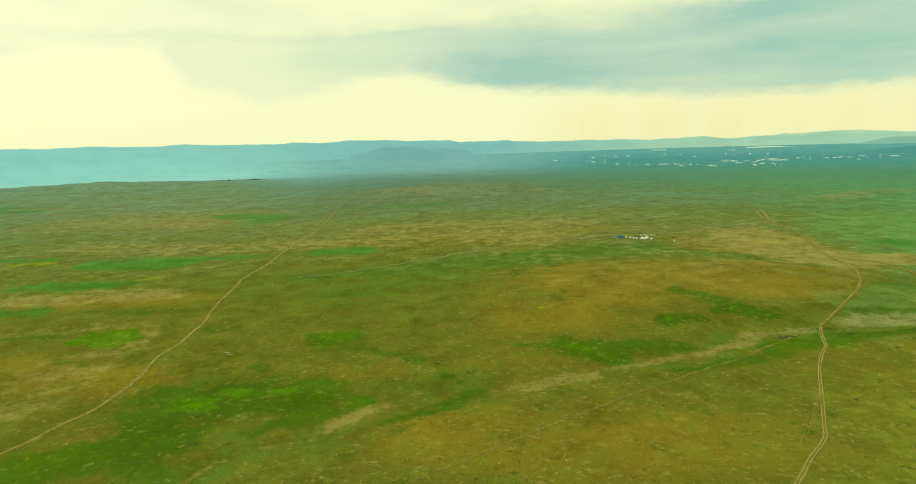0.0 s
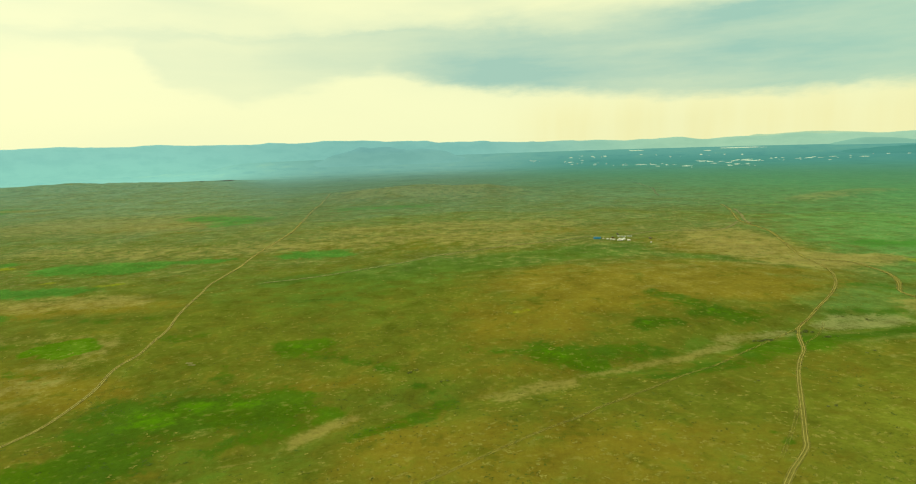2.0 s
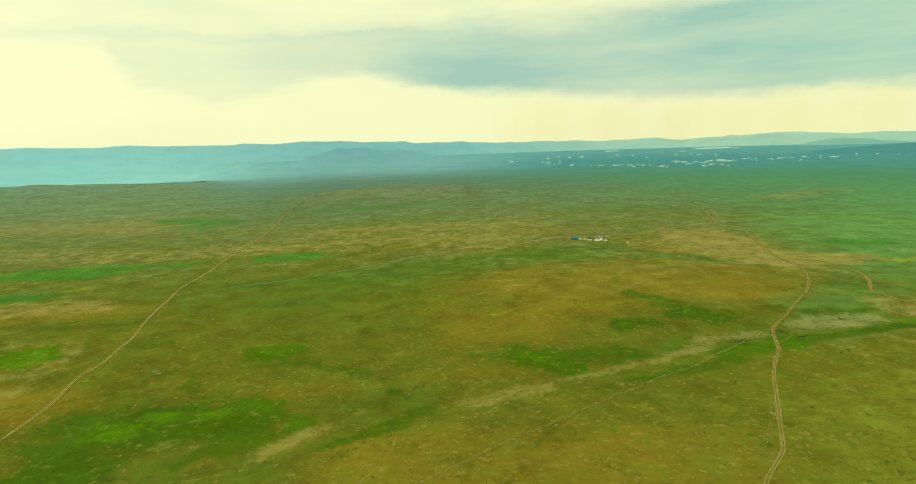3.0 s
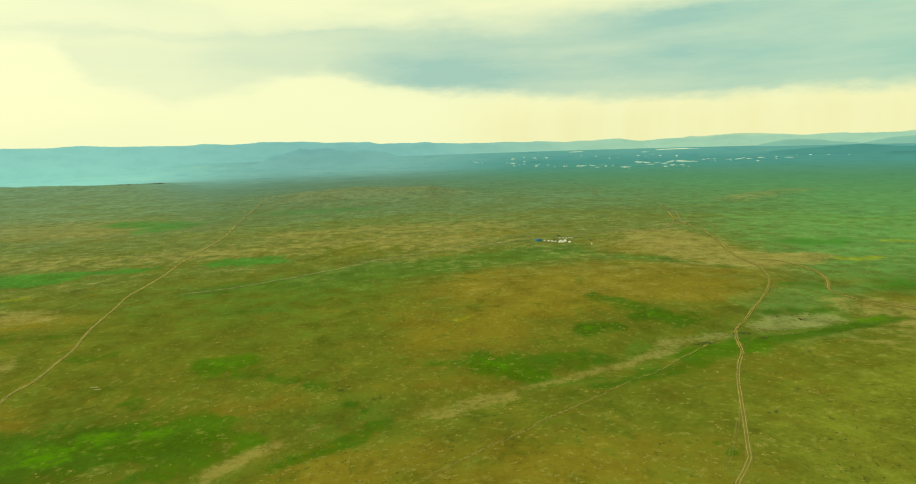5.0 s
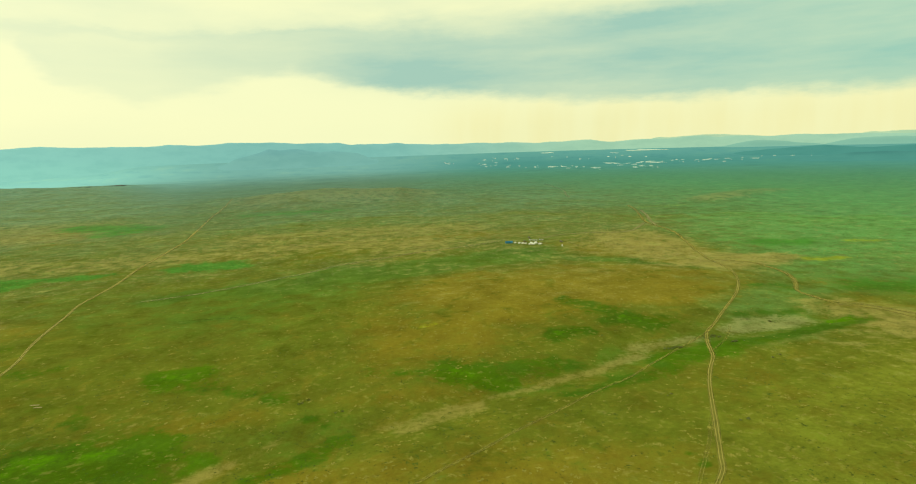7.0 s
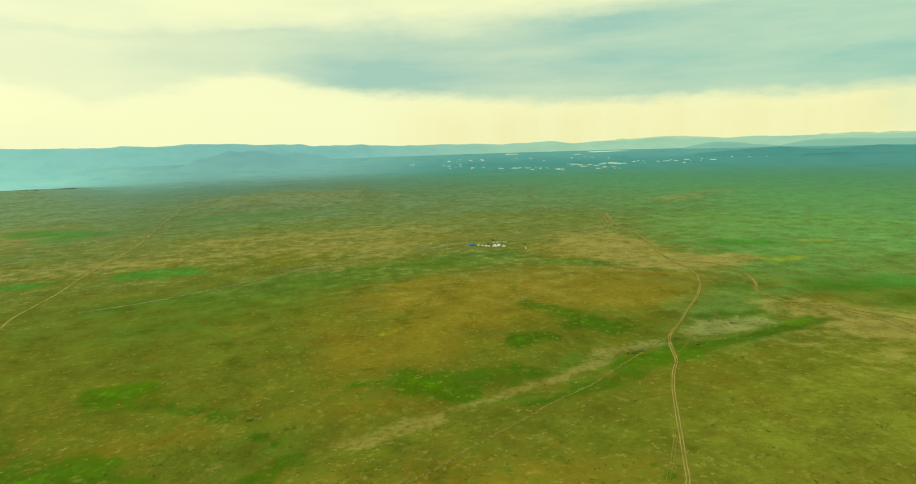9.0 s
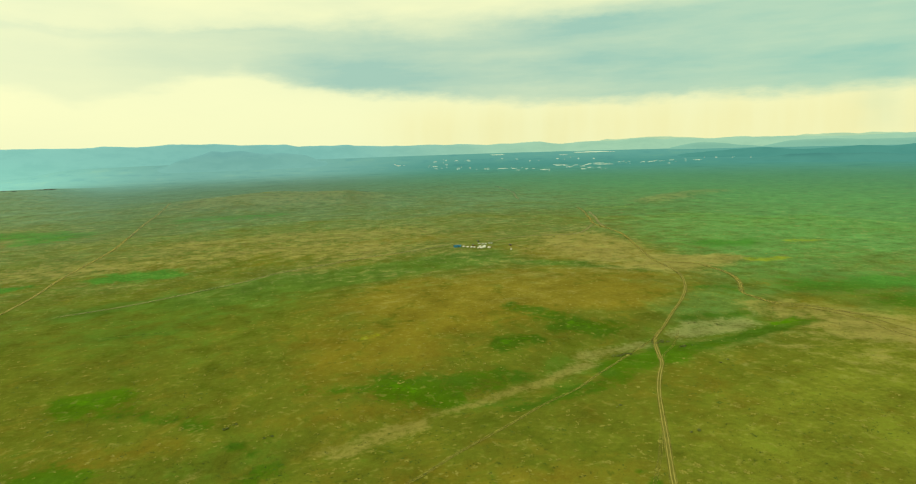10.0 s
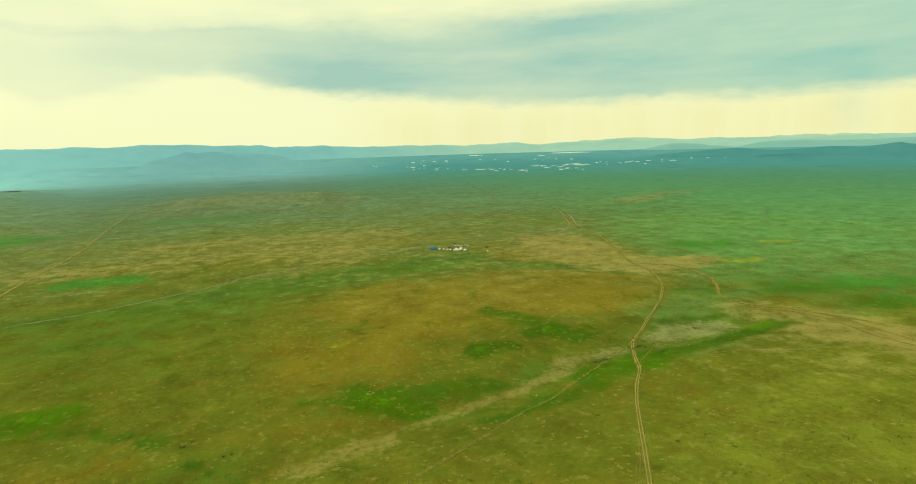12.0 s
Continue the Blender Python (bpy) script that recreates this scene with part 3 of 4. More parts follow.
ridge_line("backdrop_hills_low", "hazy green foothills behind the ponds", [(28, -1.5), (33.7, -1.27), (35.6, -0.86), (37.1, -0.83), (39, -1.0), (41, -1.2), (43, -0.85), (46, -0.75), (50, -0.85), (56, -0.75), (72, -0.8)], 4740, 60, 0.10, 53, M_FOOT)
ridge_line("backdrop_hills_dark", "dark teal hills east of the ponds", [(33, -1.9), (36, -1.7), (38.6, -1.46), (41.1, -1.34), (44, -1.55), (46.1, -1.46), (47.8, -1.31), (49.8, -1.43), (50.9, -1.30), (51.6, -1.19), (52.2, -1.12), (52.8, -1.26), (54, -1.42), (57, -1.3), (60, -1.4), (72, -1.3)], 4500, 240, 0.07, 45, M_DARKHILL)
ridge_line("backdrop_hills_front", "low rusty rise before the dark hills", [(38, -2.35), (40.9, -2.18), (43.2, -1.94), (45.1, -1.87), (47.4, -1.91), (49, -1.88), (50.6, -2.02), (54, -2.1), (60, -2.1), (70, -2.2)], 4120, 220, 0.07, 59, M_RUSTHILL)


def haze_over_plain():
    """A see-through glowing sheet over the far plain; it stands in for distance haze."""
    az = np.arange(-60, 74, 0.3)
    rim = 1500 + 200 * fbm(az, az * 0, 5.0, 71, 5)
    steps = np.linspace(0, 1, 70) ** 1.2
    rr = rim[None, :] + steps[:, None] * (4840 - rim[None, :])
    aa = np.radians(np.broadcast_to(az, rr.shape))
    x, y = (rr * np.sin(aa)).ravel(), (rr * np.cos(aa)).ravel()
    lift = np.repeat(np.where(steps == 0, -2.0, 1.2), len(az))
    ob = sheet("backdrop_haze_plain", x, y, height(x, y) + lift, len(az), M_PLAIN_HAZE)
    return tagged(ob, "glowing blue-green haze sheet over the far valley floor", "plain", kind="structure")


def plain_haze_material():
    mat, n, out = material("far_valley_haze")
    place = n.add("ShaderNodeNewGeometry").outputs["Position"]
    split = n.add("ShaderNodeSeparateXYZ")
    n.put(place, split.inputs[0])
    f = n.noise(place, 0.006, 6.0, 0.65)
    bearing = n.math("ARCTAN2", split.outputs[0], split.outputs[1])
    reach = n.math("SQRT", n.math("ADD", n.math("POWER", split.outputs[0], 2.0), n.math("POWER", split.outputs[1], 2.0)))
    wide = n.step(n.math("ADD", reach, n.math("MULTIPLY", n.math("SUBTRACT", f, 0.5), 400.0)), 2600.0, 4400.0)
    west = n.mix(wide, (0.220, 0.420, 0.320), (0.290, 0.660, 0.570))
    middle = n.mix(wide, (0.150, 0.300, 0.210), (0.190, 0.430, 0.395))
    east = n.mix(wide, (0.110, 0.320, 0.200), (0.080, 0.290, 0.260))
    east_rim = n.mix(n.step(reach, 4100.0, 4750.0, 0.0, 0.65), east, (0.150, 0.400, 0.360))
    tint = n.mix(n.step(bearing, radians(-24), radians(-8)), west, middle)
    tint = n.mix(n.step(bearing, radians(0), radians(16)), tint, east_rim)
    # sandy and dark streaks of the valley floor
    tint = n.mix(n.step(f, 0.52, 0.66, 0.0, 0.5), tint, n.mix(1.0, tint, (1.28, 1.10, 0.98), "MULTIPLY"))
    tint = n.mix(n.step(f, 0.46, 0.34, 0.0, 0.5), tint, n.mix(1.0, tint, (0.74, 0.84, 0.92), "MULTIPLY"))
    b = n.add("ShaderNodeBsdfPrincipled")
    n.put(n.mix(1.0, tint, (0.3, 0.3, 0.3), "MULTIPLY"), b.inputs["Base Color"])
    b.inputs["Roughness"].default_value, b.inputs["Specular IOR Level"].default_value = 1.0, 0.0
    # haze as own glow; its cover thickens with distance below
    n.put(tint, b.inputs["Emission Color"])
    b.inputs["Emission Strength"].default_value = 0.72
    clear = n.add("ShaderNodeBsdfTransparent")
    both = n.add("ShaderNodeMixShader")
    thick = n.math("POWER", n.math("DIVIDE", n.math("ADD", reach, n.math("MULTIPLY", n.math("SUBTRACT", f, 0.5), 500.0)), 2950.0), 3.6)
    # the haze is thinned over the western ridge
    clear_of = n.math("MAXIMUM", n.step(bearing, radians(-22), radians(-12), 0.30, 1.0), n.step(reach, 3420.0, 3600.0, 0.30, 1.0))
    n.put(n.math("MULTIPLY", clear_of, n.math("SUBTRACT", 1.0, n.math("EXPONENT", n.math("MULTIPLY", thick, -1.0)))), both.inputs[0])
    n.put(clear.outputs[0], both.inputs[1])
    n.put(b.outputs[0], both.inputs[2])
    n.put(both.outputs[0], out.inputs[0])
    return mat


M_PLAIN_HAZE = plain_haze_material()
haze_over_plain()

# ---- ponds ----


def water_material():
    """Shallow pond water; the sky's reflection is put into a near-white base colour."""
    mat, n, out = material("sky_white_water")
    f = n.noise(n.add("ShaderNodeNewGeometry").outputs["Position"], 0.02, 3.0)
    surface(n, out, n.mix(n.step(f, 0.3, 0.7), (0.82, 0.88, 0.78), (0.90, 0.94, 0.86)), 0.10, spec=0.6)
    return mat


M_WATER = water_material()


def reach_at(az, el):
    """How far off the ground is met under a bearing and a dip below the eye."""
    r = np.arange(1800.0, 4850.0, 4.0)
    dip = (EYE - height(r * math.sin(radians(az)), r * math.cos(radians(az)))) / r
    hit = np.nonzero(dip <= math.tan(radians(-el)))[0]
    return r[hit[0]] if len(hit) else 4700.0


def pond(az, el, across, thick, seed):
    """A pool; thick is its half depth, as an angle of dip."""
    rng = np.random.default_rng(seed)
    r = reach_at(az, el)
    deep = (reach_at(az, el + thick) - reach_at(az, el - thick)) / 2
    cx, cy = r * math.sin(radians(az)), r * math.cos(radians(az))
    t = np.arange(28) / 28 * 2 * math.pi
    wob = 1 + sum(rng.uniform(-0.22, 0.22) * np.cos(k * t + rng.uniform(0, 6)) for k in (2, 3, 4, 6, 8))
    u, v = across * wob * np.cos(t), deep * wob * np.sin(t)
    c, s = math.cos(radians(-az)), math.sin(radians(-az))
    x, y = cx + u * c - v * s, cy + u * s + v * c
    level = height(x, y) + 2.2
    bm = bmesh.new()
    rim = [bm.verts.new(p) for p in zip(x - cx, y - cy, level - level.mean())]
    bm.faces.new(rim)
    low = [bm.verts.new((p.co.x, p.co.y, p.co.z - 2.0)) for p in rim]
    for i in range(28):
        bm.faces.new((rim[i], low[i], low[(i + 1) % 28], rim[(i + 1) % 28]))
    mesh = bpy.data.meshes.new("pond")
    bm.to_mesh(mesh)
    bm.free()
    mesh.materials.append(M_WATER)
    ob = new("pond", mesh)
    ob.location = (cx, cy, level.mean())
    return tagged(ob, "small bright pond in the wet valley meadow", "pond", "ponds in the valley", kind="structure")


def build_ponds():
    rng = np.random.default_rng(5)
    made = 0
    # chains of pools: bearings and dips of their ends, count, usual width, spread
    for a0, e0, a1, e1, count, size, spread in [
        (9.0, -2.12, 17.8, -2.68, 9, 13, 0.06), (17.5, -2.68, 23.8, -2.90, 8, 20, 0.05), (24.0, -2.60, 30.0, -2.42, 9, 20, 0.04),
        (30.0, -2.42, 36.5, -2.30, 8, 12, 0.05), (36.0, -2.10, 44.0, -1.95, 8, 12, 0.06), (12.0, -1.95, 30.0, -2.05, 8, 9, 0.08), (26.0, -2.86, 28.5, -2.88, 4, 18, 0.05),
        (44.0, -1.95, 50.0, -1.8, 4, 10, 0.06),
    ]:
        for k in range(int(count * 2.4)):
            f = rng.uniform(0.0, 1.0)
            size_k = 0.38 * size * rng.lognormal(0.0, 0.7)
            pond(a0 + (a1 - a0) * f, e0 + (e1 - e0) * f + rng.normal(0.0, 1.5 * spread), size_k, rng.uniform(0.012, 0.030), 100 + made)
            made += 1
    pond(27.2, -1.42, 120, 0.035, 7)
    pond(18.6, -1.45, 50, 0.022, 8)
    pond(24.6, -1.62, 22, 0.016, 9)


build_ponds()

# ---- cart tracks ----


def part(name, bm, mat, parent=None, label=""):
    mesh = bpy.data.meshes.new(name)
    bm.to_mesh(mesh)
    bm.free()
    mesh.materials.append(mat)
    ob = new(name, mesh)
    if parent:
        ob.parent = parent
    return tagged(ob, label) if label else ob


def ribbon(name, line, shift, half, worn, lift, mat, parent=None, wander=0.0, seed=0):
    """A strip along the line, shifted sideways, following the ground; worn is 1 in its middle and 0 at its edges."""
    d = np.gradient(line, axis=0)
    d /= np.linalg.norm(d, axis=1)[:, None]
    side = np.stack([-d[:, 1], d[:, 0]], 1)
    s = np.arange(len(line))
    off = shift + wander * fbm(s * 1.0, s * 0.0, 9.0, 90 + seed)
    width = half * (1 + 0.5 * fbm(s * 1.0, s * 0.0, 5.0, 95 + seed))
    # verges widen with distance so that far tracks show in the camera's view
    if half > 1.0:
        width = width * (1 + 0.8 * smooth(np.hypot(line[:, 0], line[:, 1]), 650.0, 1300.0))
    xs, ys, zs, ws = [], [], [], []
    for k, w, sag in ((-1.0, 0.0, 0.0), (-0.5, worn, -0.04), (0.0, worn, -0.06), (0.5, worn, -0.04), (1.0, 0.0, 0.0)):
        p = line + side * (off + width * k)[:, None]
        r = np.hypot(p[:, 0], p[:, 1])
        xs.append(p[:, 0]), ys.append(p[:, 1]), zs.append(height(p[:, 0], p[:, 1]) + lift + 0.00016 * r + sag * (half > 0.5) * 0.3)
        ws.append(np.full(len(line), w) * smooth(s, -1, 4) * smooth(s, len(line), len(line) - 5))
    ob = sheet(name, np.concatenate(xs), np.concatenate(ys), np.concatenate(zs), len(line), mat)
    layer(ob.data, "worn", np.concatenate(ws))
    if parent:
        ob.parent = parent
    return ob


def cart_track(name, label, points, worn=1.0, gauge=1.65, rut=0.32, verge=1.8, seed=0, hazed=False):
    line = along(points, 4.0)
    road = ribbon(name, line, 0.0, verge, 0.8 * worn, 0.10, M_HAZED_RUT if hazed else M_VERGE, seed=seed)
    tagged(road, label, "track", kind="structure")
    for k, side in enumerate((-0.5, 0.5)):
        ribbon("rut", line, side * gauge, rut, worn, 0.16, M_HAZED_RUT if hazed else M_RUT, road, 0.25, seed + k)
    return road


WEST_TRACK = [(-290, 322), (-287, 346), (-280, 361), (-275, 382), (-266, 407), (-264, 435), (-265, 470), (-271, 504), (-272, 523), (-268, 547), (-271, 585), (-273, 620), (-284, 671), (-291, 720), (-297, 775), (-304, 824), (-302, 883), (-301, 950),
              (-306, 1055), (-304, 1184), (-304, 1303), (-316, 1451), (-340, 1712), (-347, 1863), (-360, 2136)]
EAST_TRACK = [(154, 262), (166, 277), (175, 287), (187, 301), (199, 313), (209, 324), (214, 333), (222, 347), (238, 375), (252, 400), (271, 433), (289, 460), (305, 481), (315, 500), (328, 525), (343, 549), (363, 567), (387, 591), (418, 622), (446, 653), (474, 692), (497, 736),
              (511, 784), (521, 830), (546, 901), (578, 988), (605, 1069), (615, 1148), (622, 1208), (662, 1314), (702, 1422), (720, 1497)]
SOUTH_TRACK = [(363, 567), (341, 547), (322, 534), (298, 517), (269, 495), (253, 484), (222, 461), (192, 446), (161, 425), (135, 409), (112, 395), (94, 382), (69, 367), (48, 353), (20, 333), (-8, 313), (-37, 292)]
LOOP_TRACK = [(520, 818), (541, 800), (559, 787), (560, 742), (554, 708), (536, 673), (511, 639), (509, 621), (512, 599), (525, 582), (541, 563), (556, 535), (570, 500)]
CAMP_TRACK = [(615, 1200), (591, 1167), (548, 1116), (513, 1099), (479, 1113), (433, 1115), (395, 1110), (347, 1080)]
FADED_TRACK = [(298, 1094), (244, 1069), (188, 1046), (135, 1030), (85, 1006), (37, 982), (-7, 960), (-40, 928), (-87, 895), (-162, 846), (-242, 817)]

cart_track("road_west", "pale two-rut cart track worn through the grass", WEST_TRACK, 1.04, rut=0.44, verge=2.3, seed=1)
cart_track("road_west_side", "faint old ruts beside the cart track", [(-247, 361), (-249, 410), (-255, 470), (-262, 530), (-269, 575)], 0.28, seed=3)
cart_track("road_east", "winding two-rut dirt track across the steppe", EAST_TRACK, 1.0, verge=2.5, seed=5)
cart_track("road_east_side", "faint grassed-over ruts beside the dirt track", [(184, 307), (195, 322), (211, 342), (226, 362), (243, 388)], 0.4, seed=7)
cart_track("road_south", "faint cart track branching off along the dry wash", SOUTH_TRACK, 0.5, seed=9)
cart_track("road_loop", "bending dirt track worn to bare earth", LOOP_TRACK, 1.0, verge=3.2, seed=11)
cart_track("road_loop_side", "second pair of ruts beside the bending track", [(513, 624), (512, 589), (531, 563), (541, 538), (541, 506), (534, 472), (537, 440), (539, 410)], 0.9, seed=13)
cart_track("road_loop_side", "third pair of ruts beside the bending track", [(517, 594), (537, 576), (549, 545), (555, 518), (552, 486), (550, 450)], 0.6, seed=15)
cart_track("road_camp", "track leading from the fork to the tents", CAMP_TRACK, 0.95, verge=2.6, seed=17, hazed=True)
cart_track("road_faded", "faded pale track west of the tents", FADED_TRACK, 0.65, verge=3.0, seed=19, hazed=True)
cart_track("road_ford", "short side ruts rounding the ford", [(366, 570), (373, 561), (362, 544), (341, 520), (321, 502), (307, 485)], 0.4, verge=1.2, seed=21)
cart_track("road_tents", "short track past the tents", [(347, 1077), (371, 1068), (387, 1022), (393, 984)], 0.5, verge=3.0, seed=27)
cart_track("road_grassed", "grassed-over old ruts in the meadow", [(-177, 717), (-133, 712), (-98, 710), (-79, 714)], 0.35, seed=29)
cart_track("road_fork", "second ruts at the far fork", [(617, 1152), (640, 1224), (672, 1300), (706, 1400)], 0.8, verge=2.6, rut=0.5, seed=23, hazed=True)
cart_track("road_distant", "distant pale track towards the valley", [(662, 1755), (685, 1847), (732, 2000), (748, 2116), (772, 2328)], 0.7, verge=3.0, rut=0.7, seed=25, hazed=True)

# ---- the camp ----


def ring(bm, radius, z, count=28):
    return [bm.verts.new((radius * math.cos(k * 2 * math.pi / count), radius * math.sin(k * 2 * math.pi / count), z)) for k in range(count)]


def lathe(profile, count=28, cap=False):
    """A round form from (radius, height) steps."""
    bm = bmesh.new()
    rings = [ring(bm, r, z, count) for r, z in profile]
    for a, b in zip(rings, rings[1:]):
        for k in range(count):
            bm.faces.new((a[k], a[(k + 1) % count], b[(k + 1) % count], b[k]))
    if cap:
        bm.faces.new(rings[-1])
        bm.faces.new(rings[0][::-1])
    for f in bm.faces:
        f.smooth = True
    return bm


def box(sx, sy, sz, at=(0, 0, 0), bevel=0.02):
    bm = bmesh.new()
    bmesh.ops.create_cube(bm, size=1.0, matrix=Matrix.Translation(at) @ Matrix.Diagonal((sx, sy, sz, 1)))
    if bevel:
        bmesh.ops.bevel(bm, geom=list(bm.edges), offset=bevel, segments=2, affect="EDGES")
    return bm


def make_ger(radius):
    """A round felt tent: wall, roof, crown ring, door, two belts and a stove pipe."""
    root = new("ger_tent")
    h, top = 1.45, 1.45 + radius * 0.42
    part("wall", lathe([(radius * 1.0, 0.0), (radius * 1.02, 0.5), (radius * 1.02, 1.0), (radius, h - 0.05), (radius * 0.97, h)]), M_FELT, root)
    part("roof", lathe([(radius * 1.05, h - 0.10), (radius * 1.04, h), (radius * 0.7, h + (top - h) * 0.45), (radius * 0.35, h + (top - h) * 0.86), (radius * 0.2, top)]), M_FELT, root)
    part("crown_ring", lathe([(radius * 0.22, top - 0.06), (radius * 0.24, top + 0.04), (radius * 0.16, top + 0.10), (0.02, top + 0.14)]), M_WOOD, root, "red-brown wooden crown ring")
    for z in (0.55, 1.15):
        part("belt", lathe([(radius * 1.03, z - 0.05), (radius * 1.045, z), (radius * 1.03, z + 0.05)]), M_ROPE, root)
    door = part("door", box(0.95, 0.10, 1.35, (0, -radius * 1.03, 0.72)), M_WOOD, root, "painted wooden door")
    part("door_frame", box(1.15, 0.08, 1.50, (0, -radius * 1.0, 0.75)), M_FELT, door)
    part("stove_pipe", lathe([(0.07, top - 0.2), (0.07, top + 0.75), (0.11, top + 0.78), (0.11, top + 0.86)], 12, True), M_DARK, root)
    return tagged(root, "round white felt ger tent with a wooden door", "tent", "gers of the camp")


def place(ob, x, y, turn=0.0, lift=0.0):
    ob.matrix_world = pose(x, y, lay(x, y, lift), 0, 0, turn)
    return ob


small_ger = place(make_ger(2.1), 299, 1054, 20)
small_ger["label"] = "small white felt ger tent in a row"
for gx, gy, turn in [(305, 1049, 25), (310, 1044, 15), (314, 1040, 30), (319, 1033, 18)]:
    copy_thing(small_ger, pose(gx, gy, lay(gx, gy), 0, 0, turn))
big_ger = place(make_ger(2.9), 325, 1043, 10)
for gx, gy, turn in [(330, 1036, 35), (333, 1045, 5), (324, 1031, -10), (336, 1028, 20)]:
    copy_thing(big_ger, pose(gx, gy, lay(gx, gy), 0, 0, turn))


def make_shed():
    """A long shed with blue sheet walls and a ribbed blue gable roof."""
    root = new("blue_shed")
    for y in (-2.5, 2.5):
        part("wall", box(12.0, 0.14, 2.4, (0, y, 1.2)), M_BLUE, root)
    for x in (-5.93, 5.93):
        part("end_wall", box(0.14, 4.86, 2.4, (x, 0, 1.2)), M_BLUE, root)
    for side in (-1, 1):
        bm = bmesh.new()
        count = 44
        rows = []
        for u in (0.0, 1.0):
            rows.append([bm.verts.new((-6.4 + 12.8 * k / count, side * 3.0 * u, 3.60 - 1.25 * u + 0.03 * (k % 2))) for k in range(count + 1)])
        for k in range(count):
            bm.faces.new((rows[0][k], rows[0][k + 1], rows[1][k + 1], rows[1][k]))
        bmesh.ops.solidify(bm, geom=list(bm.faces), thickness=0.03)
        part("roof_panel", bm, M_BLUE, root, "ribbed blue sheet")
    part("ridge_cap", box(12.8, 0.35, 0.06, (0, 0, 3.66)), M_BLUE, root)
    part("door", box(1.0, 0.06, 1.8, (1.2, -2.60, 0.9)), M_DARK, root, "dark plank door")
    return tagged(root, "long low shed of bright blue sheet metal", "shed")


place(make_shed(), 289, 1058, -6)


def make_van():
    """A light van: body with cabin, glass, bumpers, wheels."""
    root = new("van")
    bm = bmesh.new()
    outline = [(-2.2, 0.45), (-2.2, 1.75), (-2.0, 1.98), (0.9, 1.98), (1.5, 1.25), (2.2, 1.08), (2.25, 0.45)]
    sides = [[bm.verts.new((x, y, z)) for x, z in outline] for y in (-0.9, 0.9)]
    bm.faces.new(sides[0])
    bm.faces.new(sides[1][::-1])
    for k in range(len(outline)):
        j = (k + 1) % len(outline)
        bm.faces.new((sides[0][j], sides[0][k], sides[1][k], sides[1][j]))
    bmesh.ops.recalc_face_normals(bm, faces=list(bm.faces))
    bmesh.ops.bevel(bm, geom=list(bm.edges), offset=0.07, segments=2, affect="EDGES")
    part("body", bm, M_PAINT, root)
    glass = box(0.04, 1.5, 0.72, bevel=0.01)
    bmesh.ops.transform(glass, verts=list(glass.verts), matrix=pose(1.22, 0, 1.62, 0, -39, 0))
    part("windscreen", glass, M_GLASS, root, "dark windscreen")
    for y in (-0.91, 0.91):
        for x in (-1.4, -0.4, 0.5):
            part("window", box(0.8, 0.03, 0.5, (x, y, 1.55), 0.01), M_GLASS, root, "dark window")
    for x in (-2.25, 2.28):
        part("bumper", box(0.14, 1.7, 0.2, (x, 0, 0.5)), M_DARK, root)
    for x in (-1.4, 1.45):
        for y in (-0.82, 0.82):
            bm = lathe([(0.20, -0.11), (0.33, -0.11), (0.36, -0.06), (0.36, 0.06), (0.33, 0.11), (0.20, 0.11)], 20)
            bmesh.ops.transform(bm, verts=list(bm.verts), matrix=pose(x, y, 0.36, 90, 0, 0))
            wheel = part("wheel", bm, M_RUBBER, root, "black tyre")
            bm = lathe([(0.02, -0.10), (0.21, -0.09), (0.21, 0.09), (0.02, 0.10)], 20)
            bmesh.ops.transform(bm, verts=list(bm.verts), matrix=pose(x, y, 0.36, 90, 0, 0))
            part("rim", bm, M_PAINT, wheel)
    return tagged(root, "white van parked on the grass by the tents", "van", "parked vans")


van = place(make_van(), 332, 1072, 15)
for vx, vy, turn in [(337, 1067, -20), (342, 1066, 40), (349, 1068, 5), (353, 1066, 70)]:
    copy_thing(van, pose(vx, vy, lay(vx, vy), 0, 0, turn))


def make_pen():
    """A small stock pen of posts and rails."""
    root = new("stock_pen")
    corners = [(-4, -3), (4, -3), (4, 3), (-4, 3)]
    for (ax, ay), (bx, by) in zip(corners, corners[1:] + corners[:1]):
        long = math.hypot(bx - ax, by - ay)
        count = int(long / 2)
        for k in range(count):
            f = k / count
            bm = lathe([(0.07, -0.2), (0.065, 1.25), (0.03, 1.32)], 8, True)
            bmesh.ops.translate(bm, verts=list(bm.verts), vec=(ax + (bx - ax) * f, ay + (by - ay) * f, 0))
            part("post", bm, M_WOOD, root)
        turn = math.degrees(math.atan2(by - ay, bx - ax))
        for z in (0.45, 0.80, 1.15):
            bm = box(long, 0.05, 0.12, bevel=0.0)
            bmesh.ops.transform(bm, verts=list(bm.verts), matrix=pose((ax + bx) / 2, (ay + by) / 2, z, 0, 0, turn))
            part("rail", bm, M_WOOD, root)
    return tagged(root, "small dark wooden stock pen beside the tents", "pen")


place(make_pen(), 319, 1057, -20)


